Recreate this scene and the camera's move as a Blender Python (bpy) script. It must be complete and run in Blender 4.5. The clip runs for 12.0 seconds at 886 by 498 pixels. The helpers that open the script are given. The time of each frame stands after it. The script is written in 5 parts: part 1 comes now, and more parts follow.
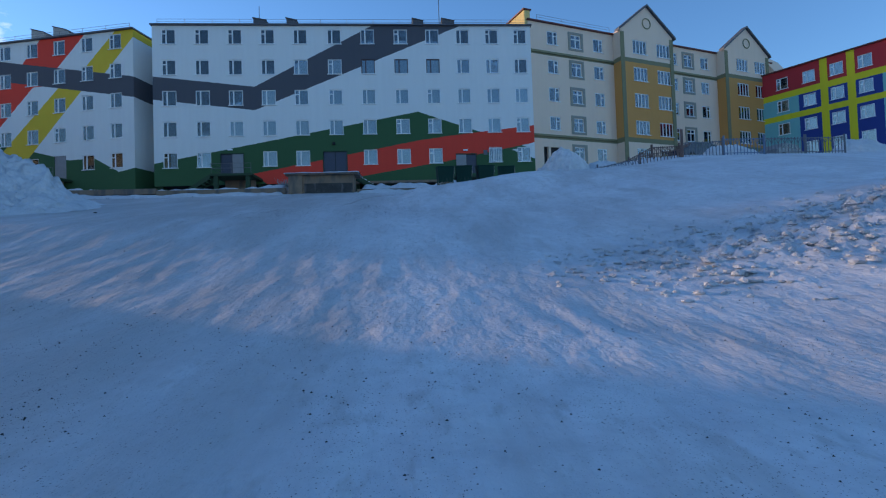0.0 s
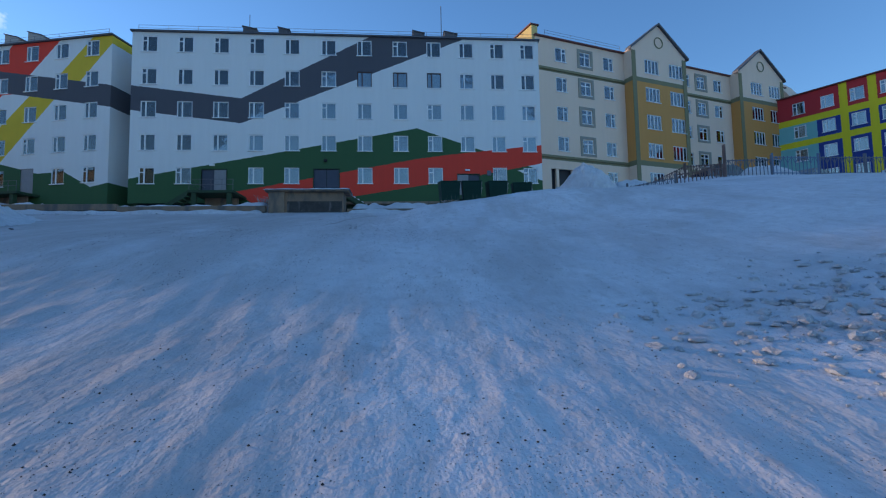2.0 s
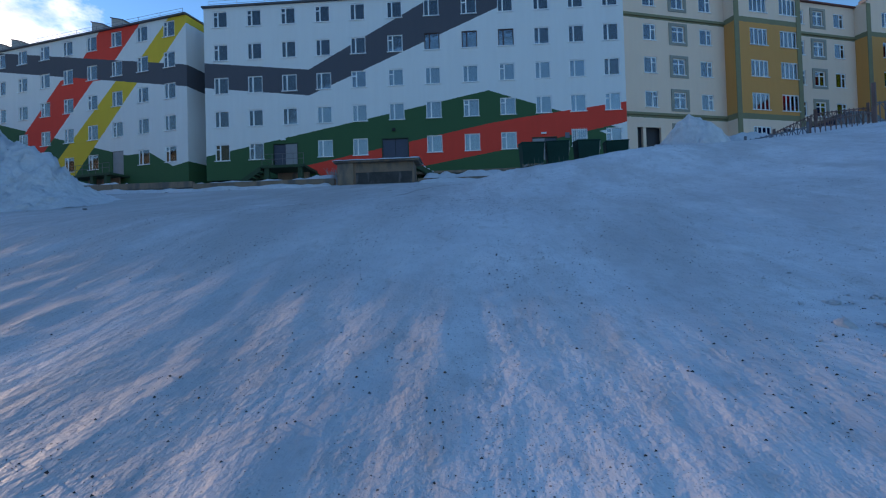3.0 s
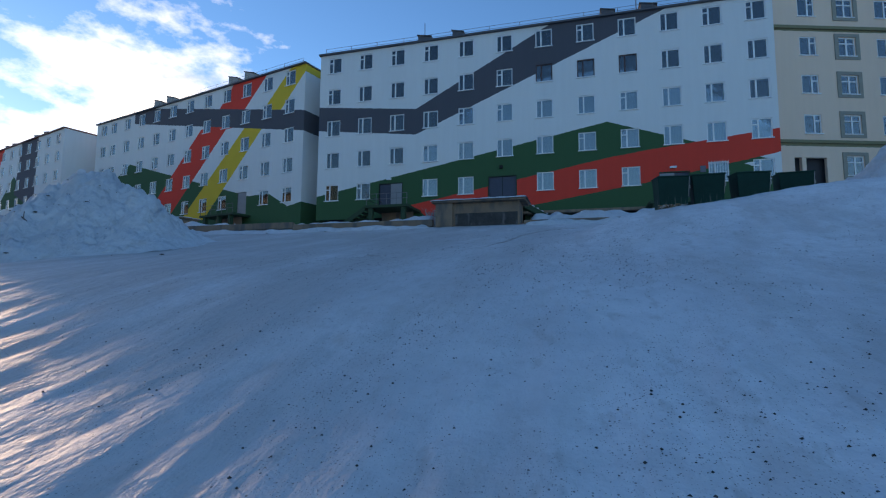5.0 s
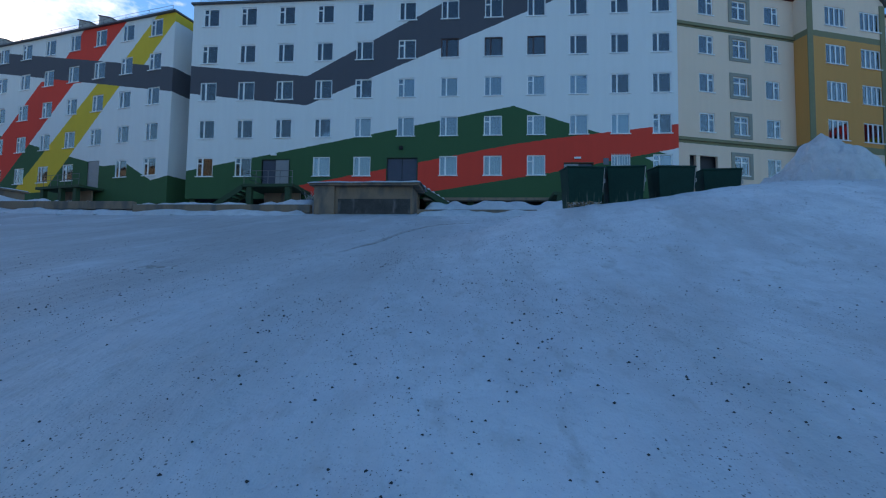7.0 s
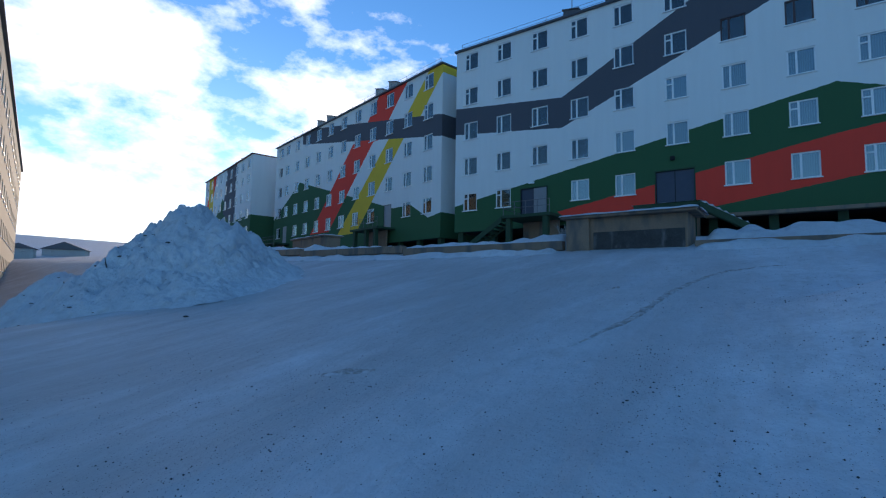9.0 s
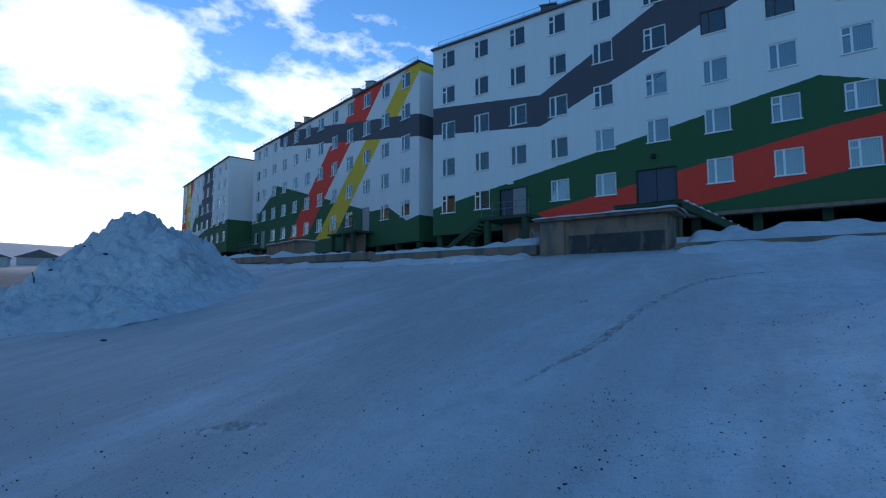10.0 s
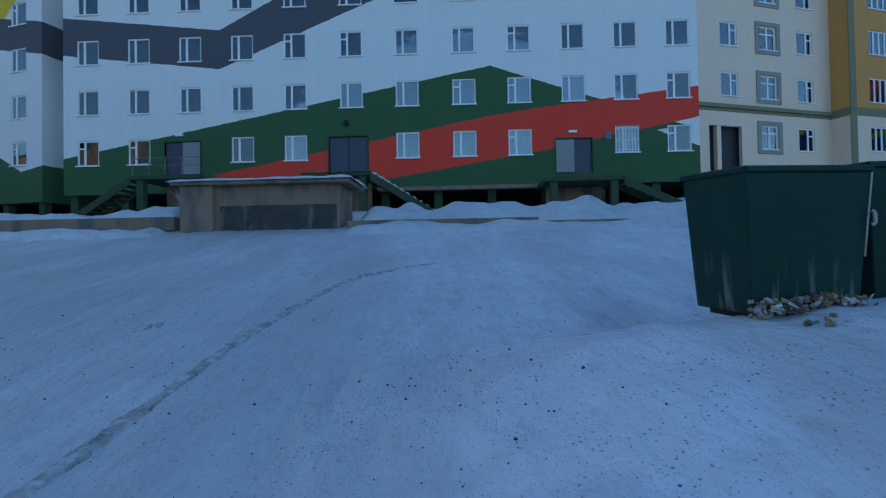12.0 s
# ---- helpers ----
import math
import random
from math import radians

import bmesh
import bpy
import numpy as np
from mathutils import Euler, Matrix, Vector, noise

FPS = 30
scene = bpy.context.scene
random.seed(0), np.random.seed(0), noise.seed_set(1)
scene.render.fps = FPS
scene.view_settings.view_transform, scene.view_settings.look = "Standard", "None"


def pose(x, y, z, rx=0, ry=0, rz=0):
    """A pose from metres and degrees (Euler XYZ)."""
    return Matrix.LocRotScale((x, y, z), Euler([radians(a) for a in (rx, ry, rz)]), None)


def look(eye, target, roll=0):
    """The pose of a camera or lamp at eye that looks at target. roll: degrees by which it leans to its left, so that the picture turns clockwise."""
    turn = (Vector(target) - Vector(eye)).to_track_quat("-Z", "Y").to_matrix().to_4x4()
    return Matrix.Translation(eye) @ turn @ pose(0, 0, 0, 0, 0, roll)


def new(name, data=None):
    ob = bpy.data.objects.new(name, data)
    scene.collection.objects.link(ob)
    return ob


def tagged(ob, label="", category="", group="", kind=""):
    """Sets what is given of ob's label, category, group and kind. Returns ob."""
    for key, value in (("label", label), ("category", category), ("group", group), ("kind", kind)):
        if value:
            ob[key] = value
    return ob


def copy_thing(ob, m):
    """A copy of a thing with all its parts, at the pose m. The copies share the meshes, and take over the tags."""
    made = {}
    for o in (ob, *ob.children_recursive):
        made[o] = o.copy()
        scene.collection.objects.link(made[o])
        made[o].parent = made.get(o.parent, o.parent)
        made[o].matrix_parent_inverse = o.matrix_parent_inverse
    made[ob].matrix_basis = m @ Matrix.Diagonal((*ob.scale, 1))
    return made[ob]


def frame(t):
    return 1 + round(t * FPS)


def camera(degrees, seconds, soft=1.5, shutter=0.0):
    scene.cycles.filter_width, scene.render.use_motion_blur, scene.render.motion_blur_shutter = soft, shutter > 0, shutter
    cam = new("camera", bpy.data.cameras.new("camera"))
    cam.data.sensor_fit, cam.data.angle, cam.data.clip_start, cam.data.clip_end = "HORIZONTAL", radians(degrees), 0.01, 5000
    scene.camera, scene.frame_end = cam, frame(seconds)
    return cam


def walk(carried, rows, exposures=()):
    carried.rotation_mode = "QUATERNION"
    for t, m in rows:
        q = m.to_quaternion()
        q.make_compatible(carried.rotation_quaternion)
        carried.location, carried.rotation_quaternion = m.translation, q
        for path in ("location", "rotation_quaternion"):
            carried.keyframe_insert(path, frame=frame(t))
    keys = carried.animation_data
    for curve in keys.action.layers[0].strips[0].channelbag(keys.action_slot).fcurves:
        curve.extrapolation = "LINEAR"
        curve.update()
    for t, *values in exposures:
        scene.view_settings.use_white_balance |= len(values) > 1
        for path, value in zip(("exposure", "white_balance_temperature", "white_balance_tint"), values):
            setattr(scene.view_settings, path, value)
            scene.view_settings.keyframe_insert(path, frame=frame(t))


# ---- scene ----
cam = camera(84.0, 12.0, soft=1.15)
EXPOSURES = [(0.0, 1.06, 7200, 20), (3.0, 1.04, 7400, 20), (3.7, 1.02, 7600, 20), (5.3, 0.92, 7600, 20), (7.7, 1.17, 7350, 18), (9.3, 0.75, 6450, 14), (10.5, 0.75, 6450, 14), (11.3, 1.0, 7200, 18), (12.0, 1.28, 7350, 18)]
PATH = [
    (0, (20.604, -45.324, -5.879), (20.757, -43.331, -5.824), -2.0),
    (0.5, (20.606, -44.421, -5.782), (20.783, -42.43, -5.715), 0.5),
    (1, (20.621, -43.522, -5.676), (20.845, -41.539, -5.556), -1.5),
    (1.5, (20.64, -42.581, -5.586), (20.854, -40.598, -5.431), 0.4),
    (2, (20.643, -41.534, -5.535), (20.815, -39.547, -5.379), -1.1),
    (2.5, (20.569, -40.473, -5.466), (20.704, -38.478, -5.434), 1.1),
    (3, (20.388, -39.714, -5.322), (20.275, -37.718, -5.282), -1.7),
    (3.5, (20.256, -39.108, -5.165), (19.927, -37.142, -4.994), 0.2),
    (3.7, (20.248, -38.84, -5.124), (19.683, -36.933, -4.915), -0.3),
    (5.3, (20.349, -36.2, -4.587), (19.823, -34.279, -4.401), 1.0),
    (5.5, (20.395, -35.838, -4.554), (20.112, -33.863, -4.412), 1.0),
    (6, (20.566, -34.943, -4.364), (20.469, -32.946, -4.286), 0.3),
    (6.5, (20.672, -34.153, -4.149), (20.745, -32.157, -4.044), 1.3),
    (7, (20.603, -33.477, -3.917), (20.417, -31.49, -3.787), 0.9),
    (7.5, (20.504, -32.861, -3.692), (20.187, -30.895, -3.507), 2.4),
    (7.7, (20.482, -32.63, -3.641), (20.056, -30.691, -3.404), 1.5),
    (9.3, (20.409, -30.959, -2.677), (19.187, -29.382, -2.534), 1.0),
    (9.5, (20.394, -30.694, -2.637), (19.178, -29.11, -2.514), 0.9),
    (10, (20.368, -29.908, -2.518), (19.229, -28.274, -2.342), -0.0),
    (10.5, (20.366, -28.992, -2.406), (19.344, -27.282, -2.232), 0.3),
    (11, (20.433, -28.002, -2.276), (19.683, -26.157, -2.094), -0.7),
    (11.5, (20.526, -27.061, -2.147), (20.158, -25.097, -2.071), -0.4),
    (12, (20.595, -26.24, -2.025), (20.513, -24.242, -1.99), -1.0),
]
walk(cam, [(t, look(eye, target, roll)) for t, eye, target, roll in PATH], exposures=EXPOSURES)

# ---- light ----
SUN_DIR = Vector((-0.891, 0.454, 0.157)).normalized()
world = bpy.data.worlds.new("winter_sky")
scene.world = world
world.use_nodes = True
wn, wl = world.node_tree.nodes, world.node_tree.links
wn.clear()
w_out, w_bg = wn.new("ShaderNodeOutputWorld"), wn.new("ShaderNodeBackground")
w_sky = wn.new("ShaderNodeTexSky")
w_sky.sky_type, w_sky.sun_disc = "NISHITA", False
w_sky.sun_elevation = math.asin(SUN_DIR.z)
w_sky.sun_rotation = math.atan2(SUN_DIR.x, SUN_DIR.y)
w_sky.air_density, w_sky.dust_density, w_sky.ozone_density = 1.0, 0.08, 4.4
w_bg.inputs["Strength"].default_value = 0.15
w_tc = wn.new("ShaderNodeTexCoord")
w_map = wn.new("ShaderNodeMapping")
w_map.inputs["Scale"].default_value = (2.2, 2.2, 4.2)
w_noise = wn.new("ShaderNodeTexNoise")
w_noise.inputs["Scale"].default_value, w_noise.inputs["Detail"].default_value = 2.3, 10.0
w_noise.inputs["Roughness"].default_value = 0.58
w_dot = wn.new("ShaderNodeVectorMath")
w_dot.operation = "DOT_PRODUCT"
w_dot.inputs[1].default_value = Vector((-0.90, 0.42, 0.10)).normalized()
w_near = wn.new("ShaderNodeMapRange")
for key, value in (("From Min", 0.64), ("From Max", 0.97), ("To Min", -0.40), ("To Max", 0.15)):
    w_near.inputs[key].default_value = value
w_add = wn.new("ShaderNodeMath")
w_add.operation = "ADD"
w_ramp = wn.new("ShaderNodeMapRange")
for key, value in (("From Min", 0.52), ("From Max", 0.74), ("To Min", 0.0), ("To Max", 1.0)):
    w_ramp.inputs[key].default_value = value
w_mix = wn.new("ShaderNodeMix")
w_mix.data_type = "RGBA"
w_shade = wn.new("ShaderNodeTexNoise")
w_shade.inputs["Scale"].default_value, w_shade.inputs["Detail"].default_value = 3.4, 6.0
w_tone = wn.new("ShaderNodeMapRange")
for key, value in (("From Min", 0.58), ("From Max", 0.72), ("To Min", 0.0), ("To Max", 0.75)):
    w_tone.inputs[key].default_value = value
w_cloud = wn.new("ShaderNodeMix")
w_cloud.data_type = "RGBA"
w_cloud.inputs["A"].default_value, w_cloud.inputs["B"].default_value = (7.2, 7.4, 7.6, 1), (1.9, 2.1, 2.6, 1)
wl.new(w_map.outputs["Vector"], w_shade.inputs["Vector"])
wl.new(w_shade.outputs["Fac"], w_tone.inputs["Value"])
wl.new(w_tone.outputs["Result"], w_cloud.inputs["Factor"])
wl.new(w_cloud.outputs["Result"], w_mix.inputs["B"])
wl.new(w_tc.outputs["Generated"], w_map.inputs["Vector"])
wl.new(w_map.outputs["Vector"], w_noise.inputs["Vector"])
wl.new(w_tc.outputs["Generated"], w_dot.inputs[0])
wl.new(w_dot.outputs["Value"], w_near.inputs["Value"])
wl.new(w_noise.outputs["Fac"], w_add.inputs[0])
wl.new(w_near.outputs["Result"], w_add.inputs[1])
wl.new(w_add.outputs["Value"], w_ramp.inputs["Value"])
wl.new(w_ramp.outputs["Result"], w_mix.inputs["Factor"])
w_sat = wn.new("ShaderNodeHueSaturation")
w_sat.inputs["Saturation"].default_value, w_sat.inputs["Value"].default_value = 1.06, 1.04
wl.new(w_sky.outputs["Color"], w_sat.inputs["Color"])
wl.new(w_sat.outputs["Color"], w_mix.inputs["A"])
wl.new(w_mix.outputs["Result"], w_bg.inputs["Color"])
wl.new(w_bg.outputs["Background"], w_out.inputs["Surface"])

sun = new("sun", bpy.data.lights.new("sun", "SUN"))
sun.data.energy, sun.data.angle, sun.data.color = 1.35, radians(2.2), (1.0, 0.79, 0.58)
sun.matrix_world = look(SUN_DIR * 300, (0, 0, 0))


# ---- materials ----
def material(name, color, rough=0.7, metal=0.0, spread=0.12, scale=3.0, fine=40.0, bump=0.15, stain=None, stain_at=0.62, spec=0.5):
    """Base colour varied at two scales, with fine relief and optional stains."""
    m = bpy.data.materials.new(name)
    m.use_nodes = True
    n, l = m.node_tree.nodes, m.node_tree.links
    b = n["Principled BSDF"]
    b.inputs["Roughness"].default_value, b.inputs["Metallic"].default_value = rough, metal
    b.inputs["Specular IOR Level"].default_value = spec
    tc = n.new("ShaderNodeTexCoord")
    big, small = n.new("ShaderNodeTexNoise"), n.new("ShaderNodeTexNoise")
    big.inputs["Scale"].default_value, big.inputs["Detail"].default_value = scale, 6
    small.inputs["Scale"].default_value, small.inputs["Detail"].default_value = fine, 4
    for t in (big, small):
        l.new(tc.outputs["Object"], t.inputs["Vector"])
    mixv = n.new("ShaderNodeMath")
    mixv.operation = "MULTIPLY_ADD"
    mixv.inputs[1].default_value = 0.6
    l.new(big.outputs["Fac"], mixv.inputs[0])
    half = n.new("ShaderNodeMath")
    half.operation = "MULTIPLY"
    half.inputs[1].default_value = 0.4
    l.new(small.outputs["Fac"], half.inputs[0])
    l.new(half.outputs[0], mixv.inputs[2])
    mr = n.new("ShaderNodeMapRange")
    for key, value in (("From Min", 0.25), ("From Max", 0.75), ("To Min", 1 - spread), ("To Max", 1 + spread)):
        mr.inputs[key].default_value = value
    l.new(mixv.outputs[0], mr.inputs["Value"])
    sc = n.new("ShaderNodeVectorMath")
    sc.operation = "SCALE"
    sc.inputs[0].default_value = color[:3]
    l.new(mr.outputs["Result"], sc.inputs["Scale"])
    last = sc.outputs["Vector"]
    if stain:
        st = n.new("ShaderNodeTexNoise")
        st.inputs["Scale"].default_value, st.inputs["Detail"].default_value = scale * 0.7, 8
        mp = n.new("ShaderNodeMapping")
        mp.inputs["Scale"].default_value, mp.inputs["Location"].default_value = (1.6, 1.6, 0.5), (3, 7, 1)
        l.new(tc.outputs["Object"], mp.inputs["Vector"])
        l.new(mp.outputs["Vector"], st.inputs["Vector"])
        r = n.new("ShaderNodeMapRange")
        for key, value in (("From Min", stain_at - 0.06), ("From Max", stain_at + 0.08), ("To Min", 0.0), ("To Max", 0.8)):
            r.inputs[key].default_value = value
        l.new(st.outputs["Fac"], r.inputs["Value"])
        mx = n.new("ShaderNodeMix")
        mx.data_type = "RGBA"
        mx.inputs["B"].default_value = (*stain, 1)
        l.new(r.outputs["Result"], mx.inputs["Factor"])
        l.new(last, mx.inputs["A"])
        last = mx.outputs["Result"]
    l.new(last, b.inputs["Base Color"])
    if bump:
        bp = n.new("ShaderNodeBump")
        bp.inputs["Strength"].default_value, bp.inputs["Distance"].default_value = bump, 0.02
        l.new(mixv.outputs[0], bp.inputs["Height"])
        l.new(bp.outputs["Normal"], b.inputs["Normal"])
    return m


def painted_wall(name, base, shapes, streak=0.035):
    """Rough plaster painted with flat colours; each shape is a colour and a convex outline in the wall's own x and z."""
    m = material(name, base, rough=0.85, spread=0.05, scale=0.7, fine=14, bump=0.25)
    n, l = m.node_tree.nodes, m.node_tree.links
    b = n["Principled BSDF"]
    tc = n["Texture Coordinate"]
    wob = n.new("ShaderNodeTexNoise")
    wob.inputs["Scale"].default_value, wob.inputs["Detail"].default_value = 3.0, 3
    l.new(tc.outputs["Object"], wob.inputs["Vector"])
    centre = n.new("ShaderNodeVectorMath")
    centre.operation = "MULTIPLY_ADD"
    centre.inputs[1].default_value, centre.inputs[2].default_value = (0.10, 0, 0.10), (-0.05, 0, -0.05)
    l.new(wob.outputs["Color"], centre.inputs[0])
    pos = n.new("ShaderNodeVectorMath")
    pos.operation = "ADD"
    l.new(tc.outputs["Object"], pos.inputs[0])
    l.new(centre.outputs["Vector"], pos.inputs[1])
    paint = n.new("ShaderNodeRGB")
    paint.outputs[0].default_value = (*base, 1)
    last = paint.outputs[0]
    for color, pts in shapes:
        area = sum(pts[i][0] * pts[(i + 1) % len(pts)][1] - pts[(i + 1) % len(pts)][0] * pts[i][1] for i in range(len(pts)))
        if area < 0:
            pts = pts[::-1]
        mask = None
        for i, (x0, z0) in enumerate(pts):
            x1, z1 = pts[(i + 1) % len(pts)]
            nx, nz = -(z1 - z0), x1 - x0
            dot = n.new("ShaderNodeVectorMath")
            dot.operation = "DOT_PRODUCT"
            dot.inputs[1].default_value = (nx, 0, nz)
            l.new(pos.outputs["Vector"], dot.inputs[0])
            gt = n.new("ShaderNodeMath")
            gt.operation = "GREATER_THAN"
            gt.inputs[1].default_value = nx * x0 + nz * z0
            l.new(dot.outputs["Value"], gt.inputs[0])
            if mask is None:
                mask = gt.outputs[0]
            else:
                mul = n.new("ShaderNodeMath")
                mul.operation = "MULTIPLY"
                l.new(mask, mul.inputs[0])
                l.new(gt.outputs[0], mul.inputs[1])
                mask = mul.outputs[0]
        mx = n.new("ShaderNodeMix")
        mx.data_type = "RGBA"
        mx.inputs["B"].default_value = (*color, 1)
        l.new(mask, mx.inputs["Factor"])
        l.new(last, mx.inputs["A"])
        last = mx.outputs["Result"]
    # faint rain streaks and patches
    mp = n.new("ShaderNodeMapping")
    mp.inputs["Scale"].default_value = (1.3, 1.3, 0.12)
    stk = n.new("ShaderNodeTexNoise")
    stk.inputs["Scale"].default_value, stk.inputs["Detail"].default_value = 2.0, 6
    l.new(tc.outputs["Object"], mp.inputs["Vector"])
    l.new(mp.outputs["Vector"], stk.inputs["Vector"])
    mr = n.new("ShaderNodeMapRange")
    for key, value in (("From Min", 0.3), ("From Max", 0.75), ("To Min", 1.0 + streak * 0.4), ("To Max", 1 - streak)):
        mr.inputs[key].default_value = value
    l.new(stk.outputs["Fac"], mr.inputs["Value"])
    sc = n.new("ShaderNodeVectorMath")
    sc.operation = "SCALE"
    l.new(last, sc.inputs[0])
    l.new(mr.outputs["Result"], sc.inputs["Scale"])
    l.new(sc.outputs["Vector"], b.inputs["Base Color"])
    return m


def glass_material(name):
    m = bpy.data.materials.new(name)
    m.use_nodes = True
    n, l = m.node_tree.nodes, m.node_tree.links
    n.remove(n["Principled BSDF"])
    tr, gl, mx, fr = n.new("ShaderNodeBsdfTransparent"), n.new("ShaderNodeBsdfGlossy"), n.new("ShaderNodeMixShader"), n.new("ShaderNodeFresnel")
    tr.inputs["Color"].default_value = (0.80, 0.86, 0.88, 1)
    gl.inputs["Roughness"].default_value = 0.03
    fr.inputs["IOR"].default_value = 2.4
    tc, ns, bp = n.new("ShaderNodeTexCoord"), n.new("ShaderNodeTexNoise"), n.new("ShaderNodeBump")
    ns.inputs["Scale"].default_value = 1.4
    bp.inputs["Strength"].default_value, bp.inputs["Distance"].default_value = 0.05, 0.05
    l.new(tc.outputs["Object"], ns.inputs["Vector"])
    l.new(ns.outputs["Fac"], bp.inputs["Height"])
    l.new(bp.outputs["Normal"], gl.inputs["Normal"])
    l.new(fr.outputs["Fac"], mx.inputs["Fac"])
    l.new(tr.outputs["BSDF"], mx.inputs[1])
    l.new(gl.outputs["BSDF"], mx.inputs[2])
    l.new(mx.outputs["Shader"], n["Material Output"].inputs["Surface"])
    return m


def random_cloth(name):
    """Curtains and blinds whose tint differs from window to window."""
    m = material(name, (0.5, 0.5, 0.5), rough=0.9, bump=0.1)
    n, l = m.node_tree.nodes, m.node_tree.links
    info, ramp = n.new("ShaderNodeObjectInfo"), n.new("ShaderNodeValToRGB")
    ramp.color_ramp.interpolation = "CONSTANT"
    e = ramp.color_ramp.elements
    e[0].position, e[0].color = 0.0, (0.42, 0.50, 0.52, 1)
    e[1].position, e[1].color = 0.30, (0.24, 0.33, 0.38, 1)
    for at, c in ((0.48, (0.58, 0.62, 0.62, 1)), (0.68, (0.14, 0.18, 0.22, 1)), (0.76, (0.36, 0.50, 0.56, 1)), (0.92, (0.34, 0.27, 0.25, 1)), (0.96, (0.05, 0.06, 0.07, 1))):
        x = e.new(at)
        x.color = c
    l.new(info.outputs["Random"], ramp.inputs["Fac"])
    tc, wv = n["Texture Coordinate"], n.new("ShaderNodeTexWave")
    wv.inputs["Scale"].default_value, wv.inputs["Distortion"].default_value = 3.2, 2.5
    l.new(tc.outputs["Object"], wv.inputs["Vector"])
    mr = n.new("ShaderNodeMapRange")
    mr.inputs["To Min"].default_value, mr.inputs["To Max"].default_value = 0.7, 1.1
    l.new(wv.outputs["Fac"], mr.inputs["Value"])
    sc = n.new("ShaderNodeVectorMath")
    sc.operation = "SCALE"
    l.new(ramp.outputs["Color"], sc.inputs[0])
    l.new(mr.outputs["Result"], sc.inputs["Scale"])
    l.new(sc.outputs["Vector"], n["Principled BSDF"].inputs["Base Color"])
    return m


